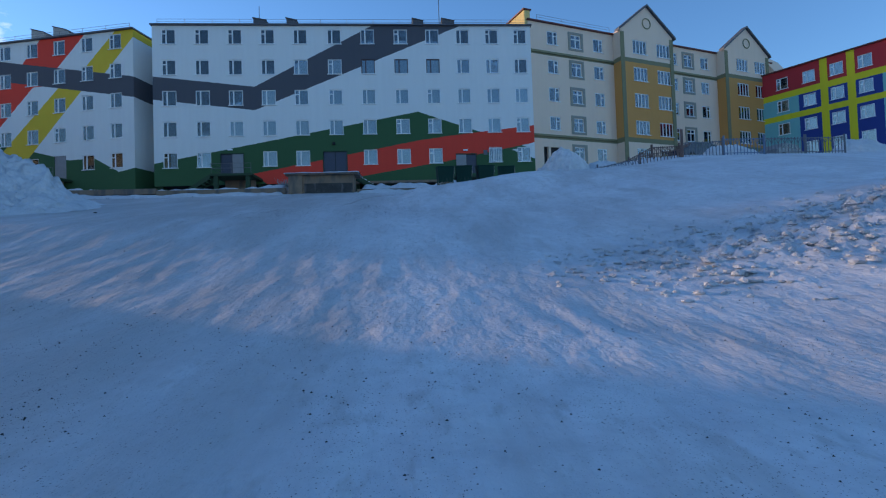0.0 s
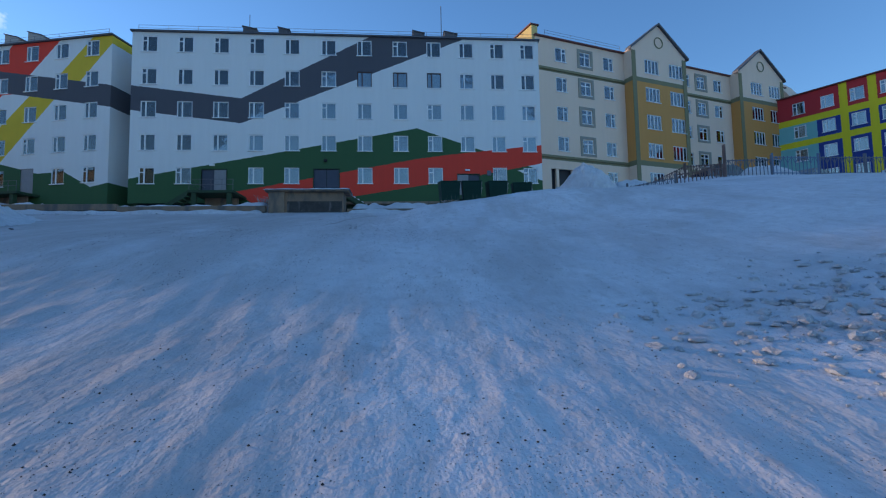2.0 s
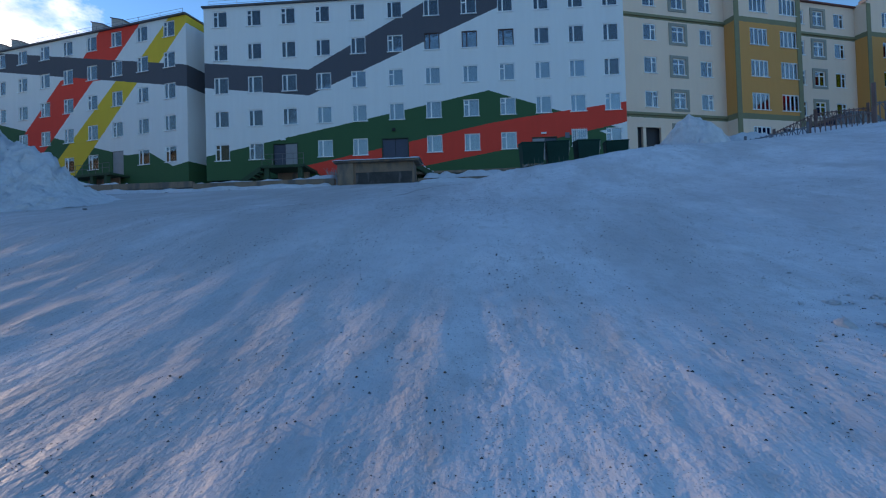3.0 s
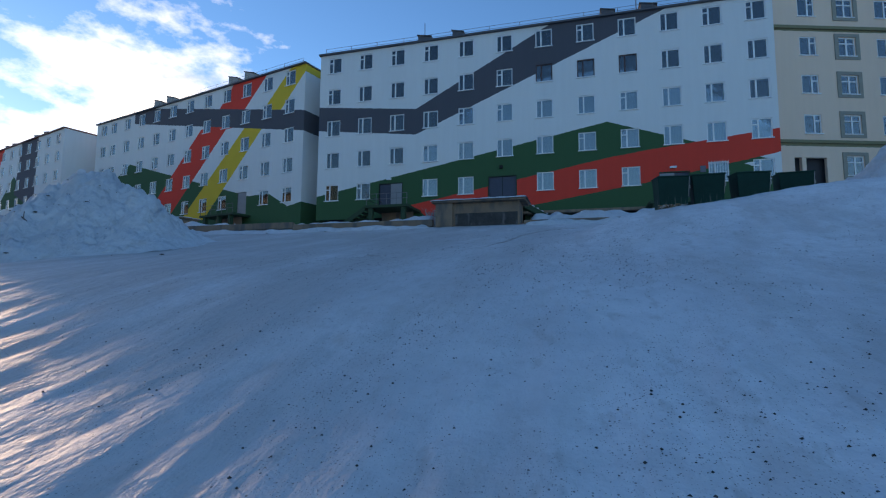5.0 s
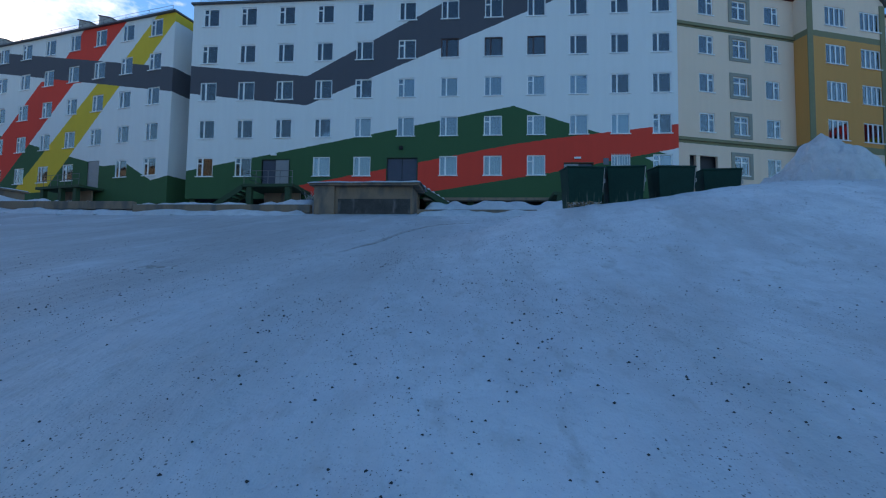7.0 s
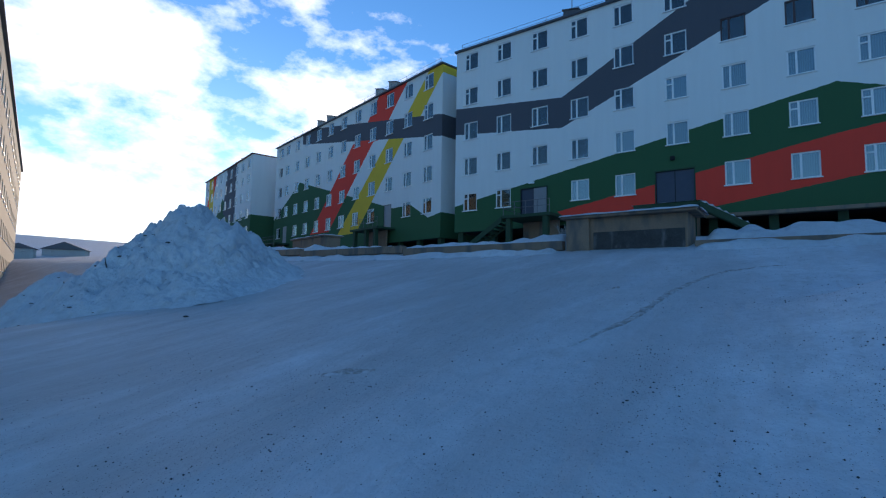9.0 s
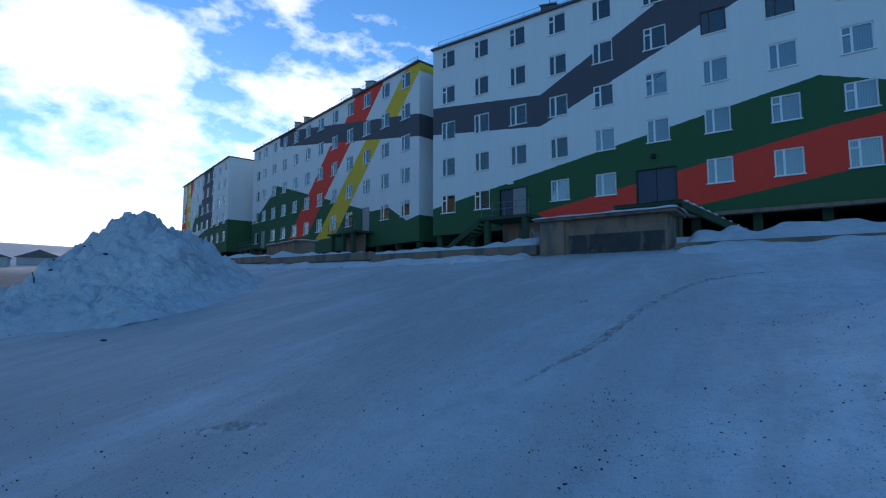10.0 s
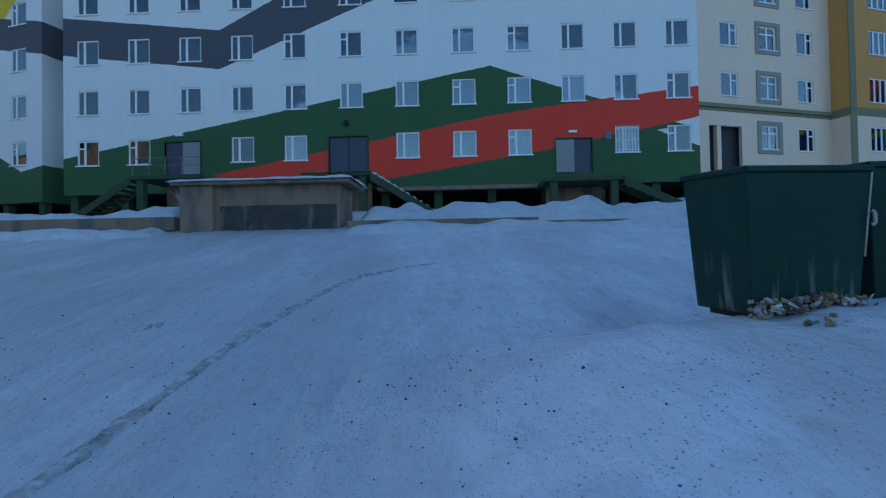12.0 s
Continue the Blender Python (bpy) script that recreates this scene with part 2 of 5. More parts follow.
def snow_material(name, tracks):
    """Packed snow: soft relief, crumbs, greyish-brown grit where wheels and feet pass."""
    m = bpy.data.materials.new(name)
    m.use_nodes = True
    n, l = m.node_tree.nodes, m.node_tree.links
    b = n["Principled BSDF"]
    b.inputs["Roughness"].default_value = 0.62
    b.inputs["Specular IOR Level"].default_value = 0.35
    tc = n.new("ShaderNodeTexCoord")

    def tex(scale, detail, stretch=(1, 1, 1), rough=0.6, turn=0.0):
        mp, t = n.new("ShaderNodeMapping"), n.new("ShaderNodeTexNoise")
        mp.inputs["Scale"].default_value = stretch
        mp.inputs["Rotation"].default_value = (0, 0, turn)
        t.inputs["Scale"].default_value, t.inputs["Detail"].default_value, t.inputs["Roughness"].default_value = scale, detail, rough
        l.new(tc.outputs["Object"], mp.inputs["Vector"])
        l.new(mp.outputs["Vector"], t.inputs["Vector"])
        return t.outputs["Fac"]

    def ranged(v, a, z, lo, hi):
        r = n.new("ShaderNodeMapRange")
        for key, value in (("From Min", a), ("From Max", z), ("To Min", lo), ("To Max", hi)):
            r.inputs[key].default_value = value
        l.new(v, r.inputs["Value"])
        return r.outputs["Result"]

    def blend(fac, a, color):
        x = n.new("ShaderNodeMix")
        x.data_type = "RGBA"
        l.new(fac, x.inputs["Factor"])
        if isinstance(a, tuple):
            x.inputs["A"].default_value = a
        else:
            l.new(a, x.inputs["A"])
        x.inputs["B"].default_value = color
        return x.outputs["Result"]

    def specks(scale, size, share):
        """Scattered crumbs: small cells, only some of them filled."""
        v = n.new("ShaderNodeTexVoronoi")
        v.inputs["Scale"].default_value = scale
        l.new(tc.outputs["Object"], v.inputs["Vector"])
        sep, gate, both = n.new("ShaderNodeSeparateColor"), n.new("ShaderNodeMath"), n.new("ShaderNodeMath")
        l.new(v.outputs["Color"], sep.inputs["Color"])
        gate.operation, both.operation = "LESS_THAN", "MULTIPLY"
        l.new(sep.outputs["Red"], gate.inputs[0])
        gate.inputs[1].default_value = share
        l.new(ranged(v.outputs["Distance"], size, size * 0.55, 0, 1), both.inputs[0])
        l.new(gate.outputs[0], both.inputs[1])
        return both.outputs[0]

    def times(a, b):
        m_ = n.new("ShaderNodeMath")
        m_.operation = "MULTIPLY"
        l.new(a, m_.inputs[0])
        l.new(b, m_.inputs[1])
        return m_.outputs[0]

    col = blend(ranged(tex(0.55, 8), 0.35, 0.7, 0, 1), (0.72, 0.73, 0.75, 1), (0.58, 0.59, 0.62, 1))
    col = blend(ranged(tex(3.5, 6), 0.45, 0.72, 0, 0.6), col, (0.51, 0.515, 0.535, 1))
    if tracks:
        col = blend(ranged(tex(1.1, 8, (1, 0.16, 1), 0.62, radians(-14)), 0.50, 0.72, 0, 0.6), col, (0.46, 0.43, 0.42, 1))
        col = blend(ranged(tex(5, 5, (1, 0.4, 1), 0.65, radians(-14)), 0.56, 0.72, 0, 0.55), col, (0.40, 0.375, 0.36, 1))
        col = blend(ranged(tex(0.5, 7, (1, 0.10, 1), 0.62, radians(-8)), 0.48, 0.66, 0, 0.5), col, (0.40, 0.37, 0.36, 1))
        # the driven way, mixed towards a darker grey-brown as x falls
        sx = n.new("ShaderNodeSeparateXYZ")
        l.new(tc.outputs["Object"], sx.inputs["Vector"])
        way = times(ranged(sx.outputs["X"], 21.0, 16.0, 0, 1), ranged(tex(0.8, 8, (1, 0.25, 1), 0.65, radians(-10)), 0.28, 0.58, 0.25, 0.85))
        col = blend(way, col, (0.40, 0.375, 0.365, 1))
        # crumbs of grit, thick in some places and missing in others
        patch = ranged(tex(0.9, 5, (1, 0.4, 1), 0.6, radians(-14)), 0.40, 0.62, 0.1, 1)
        col = blend(times(patch, specks(34, 0.28, 0.20)), col, (0.12, 0.115, 0.115, 1))
        col = blend(times(patch, specks(75, 0.34, 0.26)), col, (0.20, 0.19, 0.185, 1))
        col = blend(specks(16, 0.15, 0.14), col, (0.10, 0.10, 0.105, 1))
    else:
        col = blend(ranged(tex(1.6, 9), 0.58, 0.75, 0, 0.5), col, (0.45, 0.40, 0.36, 1))
    l.new(col, b.inputs["Base Color"])
    h1, h2, h3 = tex(2.2, 6 if tracks else 10, (1, 0.45, 1) if tracks else (1, 1, 1), 0.5 if tracks else 0.65, radians(-14)), tex(12, 4), tex(50, 3)
    s1, s2 = n.new("ShaderNodeMath"), n.new("ShaderNodeMath")
    s1.operation = s2.operation = "MULTIPLY_ADD"
    s1.inputs[1].default_value, s2.inputs[1].default_value = 0.14, 0.008
    l.new(h2, s1.inputs[0])
    l.new(h1, s1.inputs[2])
    l.new(h3, s2.inputs[0])
    l.new(s1.outputs[0], s2.inputs[2])
    bp = n.new("ShaderNodeBump")
    bp.inputs["Strength"].default_value, bp.inputs["Distance"].default_value = 1.0, 0.12 if tracks else 0.26
    l.new(s2.outputs[0], bp.inputs["Height"])
    l.new(bp.outputs["Normal"], b.inputs["Normal"])
    return m


WHITE, SLATE, GREEN, RED, YELLOW = (0.73, 0.73, 0.71), (0.085, 0.085, 0.10), (0.030, 0.105, 0.040), (0.86, 0.055, 0.03), (0.74, 0.47, 0.035)
M_SNOW, M_PILE = snow_material("trodden_snow", True), snow_material("heaped_snow", False)
M_GLASS, M_CURTAIN = glass_material("window_glass"), random_cloth("curtain_cloth")
M_PVC = material("white_window_plastic", (0.80, 0.80, 0.80), rough=0.4, spread=0.04, bump=0)
M_DARKWOOD = material("dark_window_wood", (0.07, 0.03, 0.03), rough=0.5, bump=0.05)
# dark colour stands in for the shade of unlit rooms
M_ROOM = material("room_shade", (0.05, 0.05, 0.055), rough=0.9, bump=0)
M_ROOF = material("roof_sheet", (0.10, 0.10, 0.11), rough=0.6, metal=0.2)
M_ROOFRED = material("red_roof_sheet", (0.14, 0.025, 0.02), rough=0.5, metal=0.1)
M_CONCRETE = material("old_concrete", (0.25, 0.168, 0.118), rough=0.9, spread=0.22, scale=1.6, fine=22, bump=0.6, stain=(0.10, 0.095, 0.09), stain_at=0.56)
M_GREENPAINT = material("green_painted_concrete", (0.020, 0.055, 0.025), rough=0.75, spread=0.2, bump=0.3)
# near-black: small black parts, and shade painted in below the raised blocks
M_DARK = material("black_parts_and_shade", (0.02, 0.02, 0.02), rough=0.95)
M_STEEL = material("grey_steel", (0.16, 0.16, 0.17), rough=0.5, metal=0.6)
M_BIN = material("dark_green_enamel", (0.003, 0.036, 0.028), rough=0.6, spread=0.3, scale=2.2, fine=30, bump=0.15, spec=0.12)


def scrape(m):
    """Pale scrapes running down the lower part, where the enamel is knocked off."""
    n, l = m.node_tree.nodes, m.node_tree.links
    b, tc = n["Principled BSDF"], n["Texture Coordinate"]
    mp, st, cut = n.new("ShaderNodeMapping"), n.new("ShaderNodeTexNoise"), n.new("ShaderNodeMapRange")
    mp.inputs["Scale"].default_value, mp.inputs["Rotation"].default_value = (14, 14, 2.2), (0.12, 0, 0)
    st.inputs["Scale"].default_value, st.inputs["Detail"].default_value = 1.0, 7
    sz, low, both = n.new("ShaderNodeSeparateXYZ"), n.new("ShaderNodeMapRange"), n.new("ShaderNodeMath")
    for node, pairs in ((cut, (("From Min", 0.54), ("From Max", 0.68), ("To Max", 0.75))), (low, (("From Min", 0.42), ("From Max", 0.12)))):
        for key, value in pairs:
            node.inputs[key].default_value = value
    both.operation = "MULTIPLY"
    mx = n.new("ShaderNodeMix")
    mx.data_type = "RGBA"
    mx.inputs["B"].default_value = (0.20, 0.21, 0.19, 1)
    l.new(tc.outputs["Object"], mp.inputs["Vector"])
    l.new(mp.outputs["Vector"], st.inputs["Vector"])
    l.new(st.outputs["Fac"], cut.inputs["Value"])
    l.new(tc.outputs["Object"], sz.inputs["Vector"])
    l.new(sz.outputs["Z"], low.inputs["Value"])
    l.new(cut.outputs["Result"], both.inputs[0])
    l.new(low.outputs["Result"], both.inputs[1])
    l.new(both.outputs[0], mx.inputs["Factor"])
    l.new(b.inputs["Base Color"].links[0].from_socket, mx.inputs["A"])
    l.new(mx.outputs["Result"], b.inputs["Base Color"])


scrape(M_BIN)
M_RUST = material("scuffed_edge", (0.36, 0.34, 0.31), rough=0.7, stain=(0.16, 0.09, 0.05), stain_at=0.5)
M_DOORGREY = material("dark_blue_grey_door", (0.045, 0.055, 0.085), rough=0.5, metal=0.1)
M_DOORLIGHT = material("grey_metal_door", (0.24, 0.24, 0.25), rough=0.5, metal=0.2)
M_FENCE = material("fence_paint_grey", (0.11, 0.12, 0.15), rough=0.5)
M_FARWALL = material("far_pale_wall", (0.42, 0.40, 0.38), rough=0.9)
M_PEBBLE = material("dark_grit", (0.030, 0.030, 0.032), rough=0.8, bump=0)


# ---- mesh helpers ----
def mesh_of(name, bm, mat):
    me = bpy.data.meshes.new(name)
    bm.to_mesh(me)
    bm.free()
    me.materials.append(mat)
    return me


def part(name, data, mat=None, parent=None, label="", at=None):
    """Links a bmesh or a shared mesh as one object, under a thing or a part if given."""
    me = data if isinstance(data, bpy.types.Mesh) else mesh_of(name, data, mat)
    ob = new(name, me)
    if parent is not None:
        ob.parent = parent
    if at is not None:
        ob.matrix_basis = at
    if label:
        ob["label"] = label
    return ob


def box(bm, x0, x1, y0, y1, z0, z1, bevel=0.0):
    made = bmesh.ops.create_cube(bm, size=1.0)
    for v in made["verts"]:
        v.co = Vector((x0 + (v.co.x + 0.5) * (x1 - x0), y0 + (v.co.y + 0.5) * (y1 - y0), z0 + (v.co.z + 0.5) * (z1 - z0)))
    if bevel:
        edges = list({e for v in made["verts"] for e in v.link_edges})
        bmesh.ops.bevel(bm, geom=edges, offset=bevel, segments=2, affect="EDGES", profile=0.6)
    return bm


def boxes(*spans, bevel=0.0):
    bm = bmesh.new()
    for s in spans:
        box(bm, *s, bevel=bevel)
    return bm


def bar(bm, a, b, r, sides=6):
    a, b = Vector(a), Vector(b)
    m = Matrix.Translation((a + b) / 2) @ (b - a).to_track_quat("Z", "Y").to_matrix().to_4x4()
    bmesh.ops.create_cone(bm, cap_ends=True, segments=sides, radius1=r, radius2=r, depth=(b - a).length, matrix=m)
    return bm


def prism(bm, outline, y0, y1):
    """An outline in x and z, drawn through from y0 to y1."""
    front = [bm.verts.new((x, y0, z)) for x, z in outline]
    back = [bm.verts.new((x, y1, z)) for x, z in outline]
    n = len(outline)
    bm.faces.new(front)
    bm.faces.new(back[::-1])
    for i in range(n):
        bm.faces.new((front[i], back[i], back[(i + 1) % n], front[(i + 1) % n]))
    bmesh.ops.recalc_face_normals(bm, faces=bm.faces[:])
    return bm


def empty(name, m, label, category, group="", kind=""):
    ob = new(name)
    ob.matrix_basis = m
    return tagged(ob, label, category, group, kind)


def facade(bm, x0, x1, z0, z1, holes, y=0.0, deep=0.22):
    """A wall face on y with openings cut through and their reveals."""
    xs = sorted({x0, x1, *(v for h in holes for v in h[:2])})
    zs = sorted({z0, z1, *(v for h in holes for v in h[2:])})
    verts = {}

    def vert(x, yy, z):
        k = (round(x, 4), round(yy, 4), round(z, 4))
        if k not in verts:
            verts[k] = bm.verts.new(k)
        return verts[k]

    for i in range(len(xs) - 1):
        for j in range(len(zs) - 1):
            cx, cz = (xs[i] + xs[i + 1]) / 2, (zs[j] + zs[j + 1]) / 2
            if any(h[0] < cx < h[1] and h[2] < cz < h[3] for h in holes):
                continue
            bm.faces.new((vert(xs[i], y, zs[j]), vert(xs[i + 1], y, zs[j]), vert(xs[i + 1], y, zs[j + 1]), vert(xs[i], y, zs[j + 1])))
    for a, b, c, d in holes:
        ring = ((a, c), (b, c), (b, d), (a, d))
        for i in range(4):
            (p, q), (r, s) = ring[i], ring[(i + 1) % 4]
            bm.faces.new((vert(p, y, q), vert(p, y + deep, q), vert(r, y + deep, s), vert(r, y, s)))
    return bm


CACHE = {}


def shared(key, build, mat):
    if key not in CACHE:
        CACHE[key] = mesh_of(key[0], build(), mat)
    return CACHE[key]


def frame_bm(w, h, style):
    """A window frame in one piece: the openings for its panes are cut out of a slab."""
    t, y0, y1, a = 0.075, 0.05, 0.13, 0.05
    x0, x1, z0, z1 = -w / 2 + t, w / 2 - t, -h / 2 + t, h / 2 - t
    m = {"two": -w / 6, "vent": -w / 6, "dark": -w / 6, "cross": 0.0, "left": w * 0.12}.get(style)
    if style == "four":
        cuts = (x0 - a, -w / 4, 0.0, w / 4, x1 + a)
        gaps = [(p + a, q - a, z0, z1) for p, q in zip(cuts, cuts[1:])]
    else:
        gaps = [(x0, m - a, z0, z1), (m + a, x1, z0, z1)]
    if style == "vent":
        gaps = [(x0, m - a, z0, h * 0.17), (x0, m - a, h * 0.17 + 0.08, z1), gaps[1]]
    if style == "cross":
        gaps = [(p, q, c, d) for p, q, _, _ in gaps for c, d in ((z0, h * 0.16), (h * 0.16 + 0.08, z1))]
    if style == "left":
        gaps = [gaps[0], (m + a, x1, z0, h * 0.15), (m + a, x1, h * 0.15 + 0.08, z1)]
    bm = facade(bmesh.new(), -w / 2, w / 2, -h / 2, h / 2, gaps, y=y0, deep=y1 - y0)
    return bm


def window(parent, x, z, w, h, style="two", y=0.0):
    """A window in a wall: frame, panes, sill and the cloth before a backing painted dim."""
    frame_mat = M_DARKWOOD if style == "dark" else M_PVC
    ob = part("window", shared(("window_frame", w, h, style), lambda: frame_bm(w, h, style), frame_mat), parent=parent, at=Matrix.Translation((x, y, z)), label="dark brown framed window" if style == "dark" else "")
    cuts = {"two": (-w / 6,), "vent": (-w / 6,), "dark": (-w / 6,), "cross": (0.0,), "left": (w * 0.12,), "four": (-w / 4, 0.0, w / 4)}[style]
    spans = list(zip((-w / 2 + 0.07, *cuts), (*cuts, w / 2 - 0.07)))
    for a, b in spans:
        pane = part("pane", shared(("pane", round(b - a, 3), h), lambda: boxes((-(b - a) / 2, (b - a) / 2, 0.088, 0.094, -h / 2 + 0.07, h / 2 - 0.07)), M_GLASS), parent=ob, at=Matrix.Translation(((a + b) / 2, 0, 0)))
        pane.visible_shadow = False
    part("sill", shared(("sill", w), lambda: boxes((-w / 2 - 0.06, w / 2 + 0.06, -0.09, 0.05, -0.035, 0.03), bevel=0.01), M_PVC), parent=ob, at=Matrix.Translation((0, 0, -h / 2)))
    part("curtain", shared(("curtain", w, h), lambda: boxes((-w / 2, w / 2, 0.20, 0.215, -h / 2, h / 2)), M_CURTAIN), parent=ob)
    return ob


# ---- ground ----
def smooth(a, b, x):
    t = np.clip((x - a) / (b - a), 0, 1)
    return t * t * (3 - 2 * t)


def profile(y, ys, zs):
    k = [-1.2, -0.6, 0.0, 0.6, 1.2]
    return sum(np.interp(y + d, ys, zs) for d in k) / len(k)


def ground_z(x, y):
    x, y = np.asarray(x, float), np.asarray(y, float)
    mid = profile(y, [-60, -46, -40, -36, -33, -30.5, -28, -26, -20, -16, -13, -4, 0, 20], [-8.6, -7.35, -6.8, -6.05, -5.3, -4.45, -3.95, -3.6, -2.45, -1.65, -1.05, 0.15, 0.55, 1.0])
    left = profile(y, [-60, -46, -30, -24, -19, -15, -13, 0, 10, 25], [-9.2, -8.2, -5.9, -4.7, -3.0, -1.2, -0.7, 0.8, 1.8, 2.6])
    right = profile(y, [-60, -46, -36, -28, -22, -17, -14, -8, -2, 10, 40], [-8.0, -6.7, -4.7, -2.3, -1.0, 0.1, 0.5, 1.25, 2.2, 2.8, 4.0])
    far_side = smooth(-19.5, -15.5, y)
    wl, wr = smooth(6, -9, x), smooth(0, 1, (x - 24 - 4.5 * far_side) / 12)
    z = mid * (1 - wl) * (1 - wr) + left * wl + right * wr
    # the bank's brow in front of the containers, with the hollow behind it
    brow = sum(np.interp(x + d, [16, 20, 21.2, 22.4, 23.6, 25, 26.5, 28, 30, 33, 42], [0, 0.05, 0.59, 0.74, 0.87, 1.08, 1.08, 0.79, 0.45, 0, 0]) for d in (-0.6, -0.3, 0, 0.3, 0.6)) / 5
    z = z + brow * np.exp(-((y + 23.55) / np.where(y < -23.55, 3.0, 1.25)) ** 2)
    z = z + np.clip(-x - 25, 0, 45) * 0.025 * smooth(-30, -10, y)
    z = z + 0.5 * smooth(23.5, 31, x) * np.exp(-(((y + 37.0) / 3.0) ** 2))
    far = np.hypot(x, y)
    z = z + np.clip(-125 - x, 0, 700) * 0.082 + np.clip(far - 150, 0, 2000) * 0.004
    return z


def clods_at(x, y):
    """Broken crust on the bank that catches the low sun."""
    k = float(smooth(23.0, 28.0, x)) * math.exp(-(((y + 36.7) / 1.9) ** 2))
    if k < 0.01:
        return 0.0
    p = Vector((x * 2.4, y * 2.4, 2.0))
    return k * (0.16 * max(0.0, noise.noise(p)) + 0.22 * max(0.0, noise.noise(p * 2.3)) + 0.12 * noise.noise(p * 4.5))


def ground_height(x, y):
    return float(ground_z(x, y))


def lumps_at(x, y):
    return noise.noise(Vector((x * 0.35, y * 0.28, 0.0))) * 0.010 + noise.noise(Vector((x * 1.0 + y * 0.25, y * 0.22, 4.0))) * 0.006 + noise.noise(Vector((x * 3.7, y * 0.35, 13.0))) * 0.02 + noise.noise(Vector((x * 2.6 + y * 0.55, y * 0.30, 7.0))) * 0.017 + noise.noise(Vector((x * 5.5 + y * 1.1, y * 0.5, 2.0))) * 0.014 + noise.noise(Vector((x * 3.1, y * 2.2, 9.0))) * 0.010


def axis(lo, hi, step, reach):
    fine = list(np.arange(lo, hi, step))
    out, s, v = [], step, hi
    while v < reach:
        out.append(v)
        s = min(s * 1.16, 160)
        v += s
    back, s, v = [], step, lo
    while v > -reach:
        s = min(s * 1.16, 160)
        v -= s
        back.append(v)
    return np.array(back[::-1] + fine + out)


gx, gy = axis(9.0, 33.0, 0.13, 2600), axis(-47.5, -13.0, 0.13, 2600)
GX, GY = np.meshgrid(gx, gy)
GZ = ground_z(GX, GY)
rough = np.zeros_like(GZ)
near = (GX > -45) & (GX < 70) & (GY > -70) & (GY < 5)
idx = np.argwhere(near)
for i, j in idx:
    rough[i, j] = lumps_at(GX[i, j], GY[i, j])
# wheel ruts that curve in along the walk, and rough clods on the bank at the side
ruts = np.zeros_like(GZ)
for off in (-4.6, -3.1, -1.2, 0.5, 2.4):
    d = GX - (18.6 + off + 0.0045 * (GY + 24) ** 2 * -1.0)
    ruts -= 0.006 * np.exp(-((d / 0.2) ** 2)) * (GY < -20)
CLODS = np.zeros_like(GZ)
for i, j in idx:
    x, y = GX[i, j], GY[i, j]
    if 23 < x < 45 and -48 < y < -29:
        CLODS[i, j] = clods_at(x, y)
GZ = GZ + rough + ruts + CLODS
nx, ny = len(gx), len(gy)
me = bpy.data.meshes.new("ground")
co = np.stack([GX, GY, GZ], -1).reshape(-1, 3)
a = (np.arange(ny - 1)[:, None] * nx + np.arange(nx - 1)[None, :]).reshape(-1)
me.from_pydata(co.tolist(), [], np.stack([a, a + 1, a + 1 + nx, a + nx], -1).tolist())
me.polygons.foreach_set("use_smooth", [True] * len(me.polygons))
me.materials.append(M_SNOW)
tagged(new("ground", me), "trodden bluish-white packed snow sloping uphill with grit", "snow", kind="structure")


# ---- buildings ----
def building(name, origin, angle, x1, depth, z0, z1, wall_mat, holes, label, roof_mat=M_ROOF):
    """An apartment block: facade with openings on local y = 0, end walls, back, roof with eaves."""
    root = empty(name, pose(origin[0], origin[1], 0, 0, 0, angle), label, "building")
    bm = facade(bmesh.new(), 0, x1, z0, z1, holes)
    part("wall", bm, wall_mat, root)
    part("end_wall", boxes((0.0, 0.3, 0.003, depth, z0, z1)), wall_mat, root)
    part("end_wall", boxes((x1 - 0.3, x1, 0.003, depth, z0, z1)), wall_mat, root)
    part("back_wall", boxes((0.3, x1 - 0.3, depth - 0.3, depth, z0, z1)), wall_mat, root)
    # slab is coloured near-black so its underside looks shaded
    part("floor_slab", boxes((0.3, x1 - 0.3, 0.24, depth - 0.3, z0, z0 + 0.25)), M_DARK, root)
    # added backing behind the openings, its dark colour imitates unlit rooms
    part("room_backing", boxes((0.3, x1 - 0.3, 0.5, 0.6, z0 + 0.25, z1 - 0.1)), M_ROOM, root)
    part("roof", boxes((-0.12, x1 + 0.12, -0.22, depth + 0.15, z1, z1 + 0.14), bevel=0.03), roof_mat, root)
    return root


def holes_for(cols, rows, w, h, skip=()):
    return [(c - w / 2, c + w / 2, r - h / 2, r + h / 2) for i, c in enumerate(cols) for j, r in enumerate(rows) if (i, j) not in skip]


def roof_box(parent, x, y, z, w, d, h, slope=0.2, mat=None):
    """A vent housing with a lean-to top and a thin sheet cap."""
    bm = prism(bmesh.new(), [(0, 0), (w, 0), (w, h), (0, h + slope)], 0, d)
    ob = part("roof_vent", bm, mat or M_FARWALL, parent, at=Matrix.Translation((x, y, z)))
    part("cap", prism(bmesh.new(), [(-0.08, h + slope + 0.02), (w + 0.08, h - 0.02), (w + 0.08, h + 0.05), (-0.08, h + slope + 0.09)], -0.08, d + 0.08), M_ROOF, ob)
    return ob


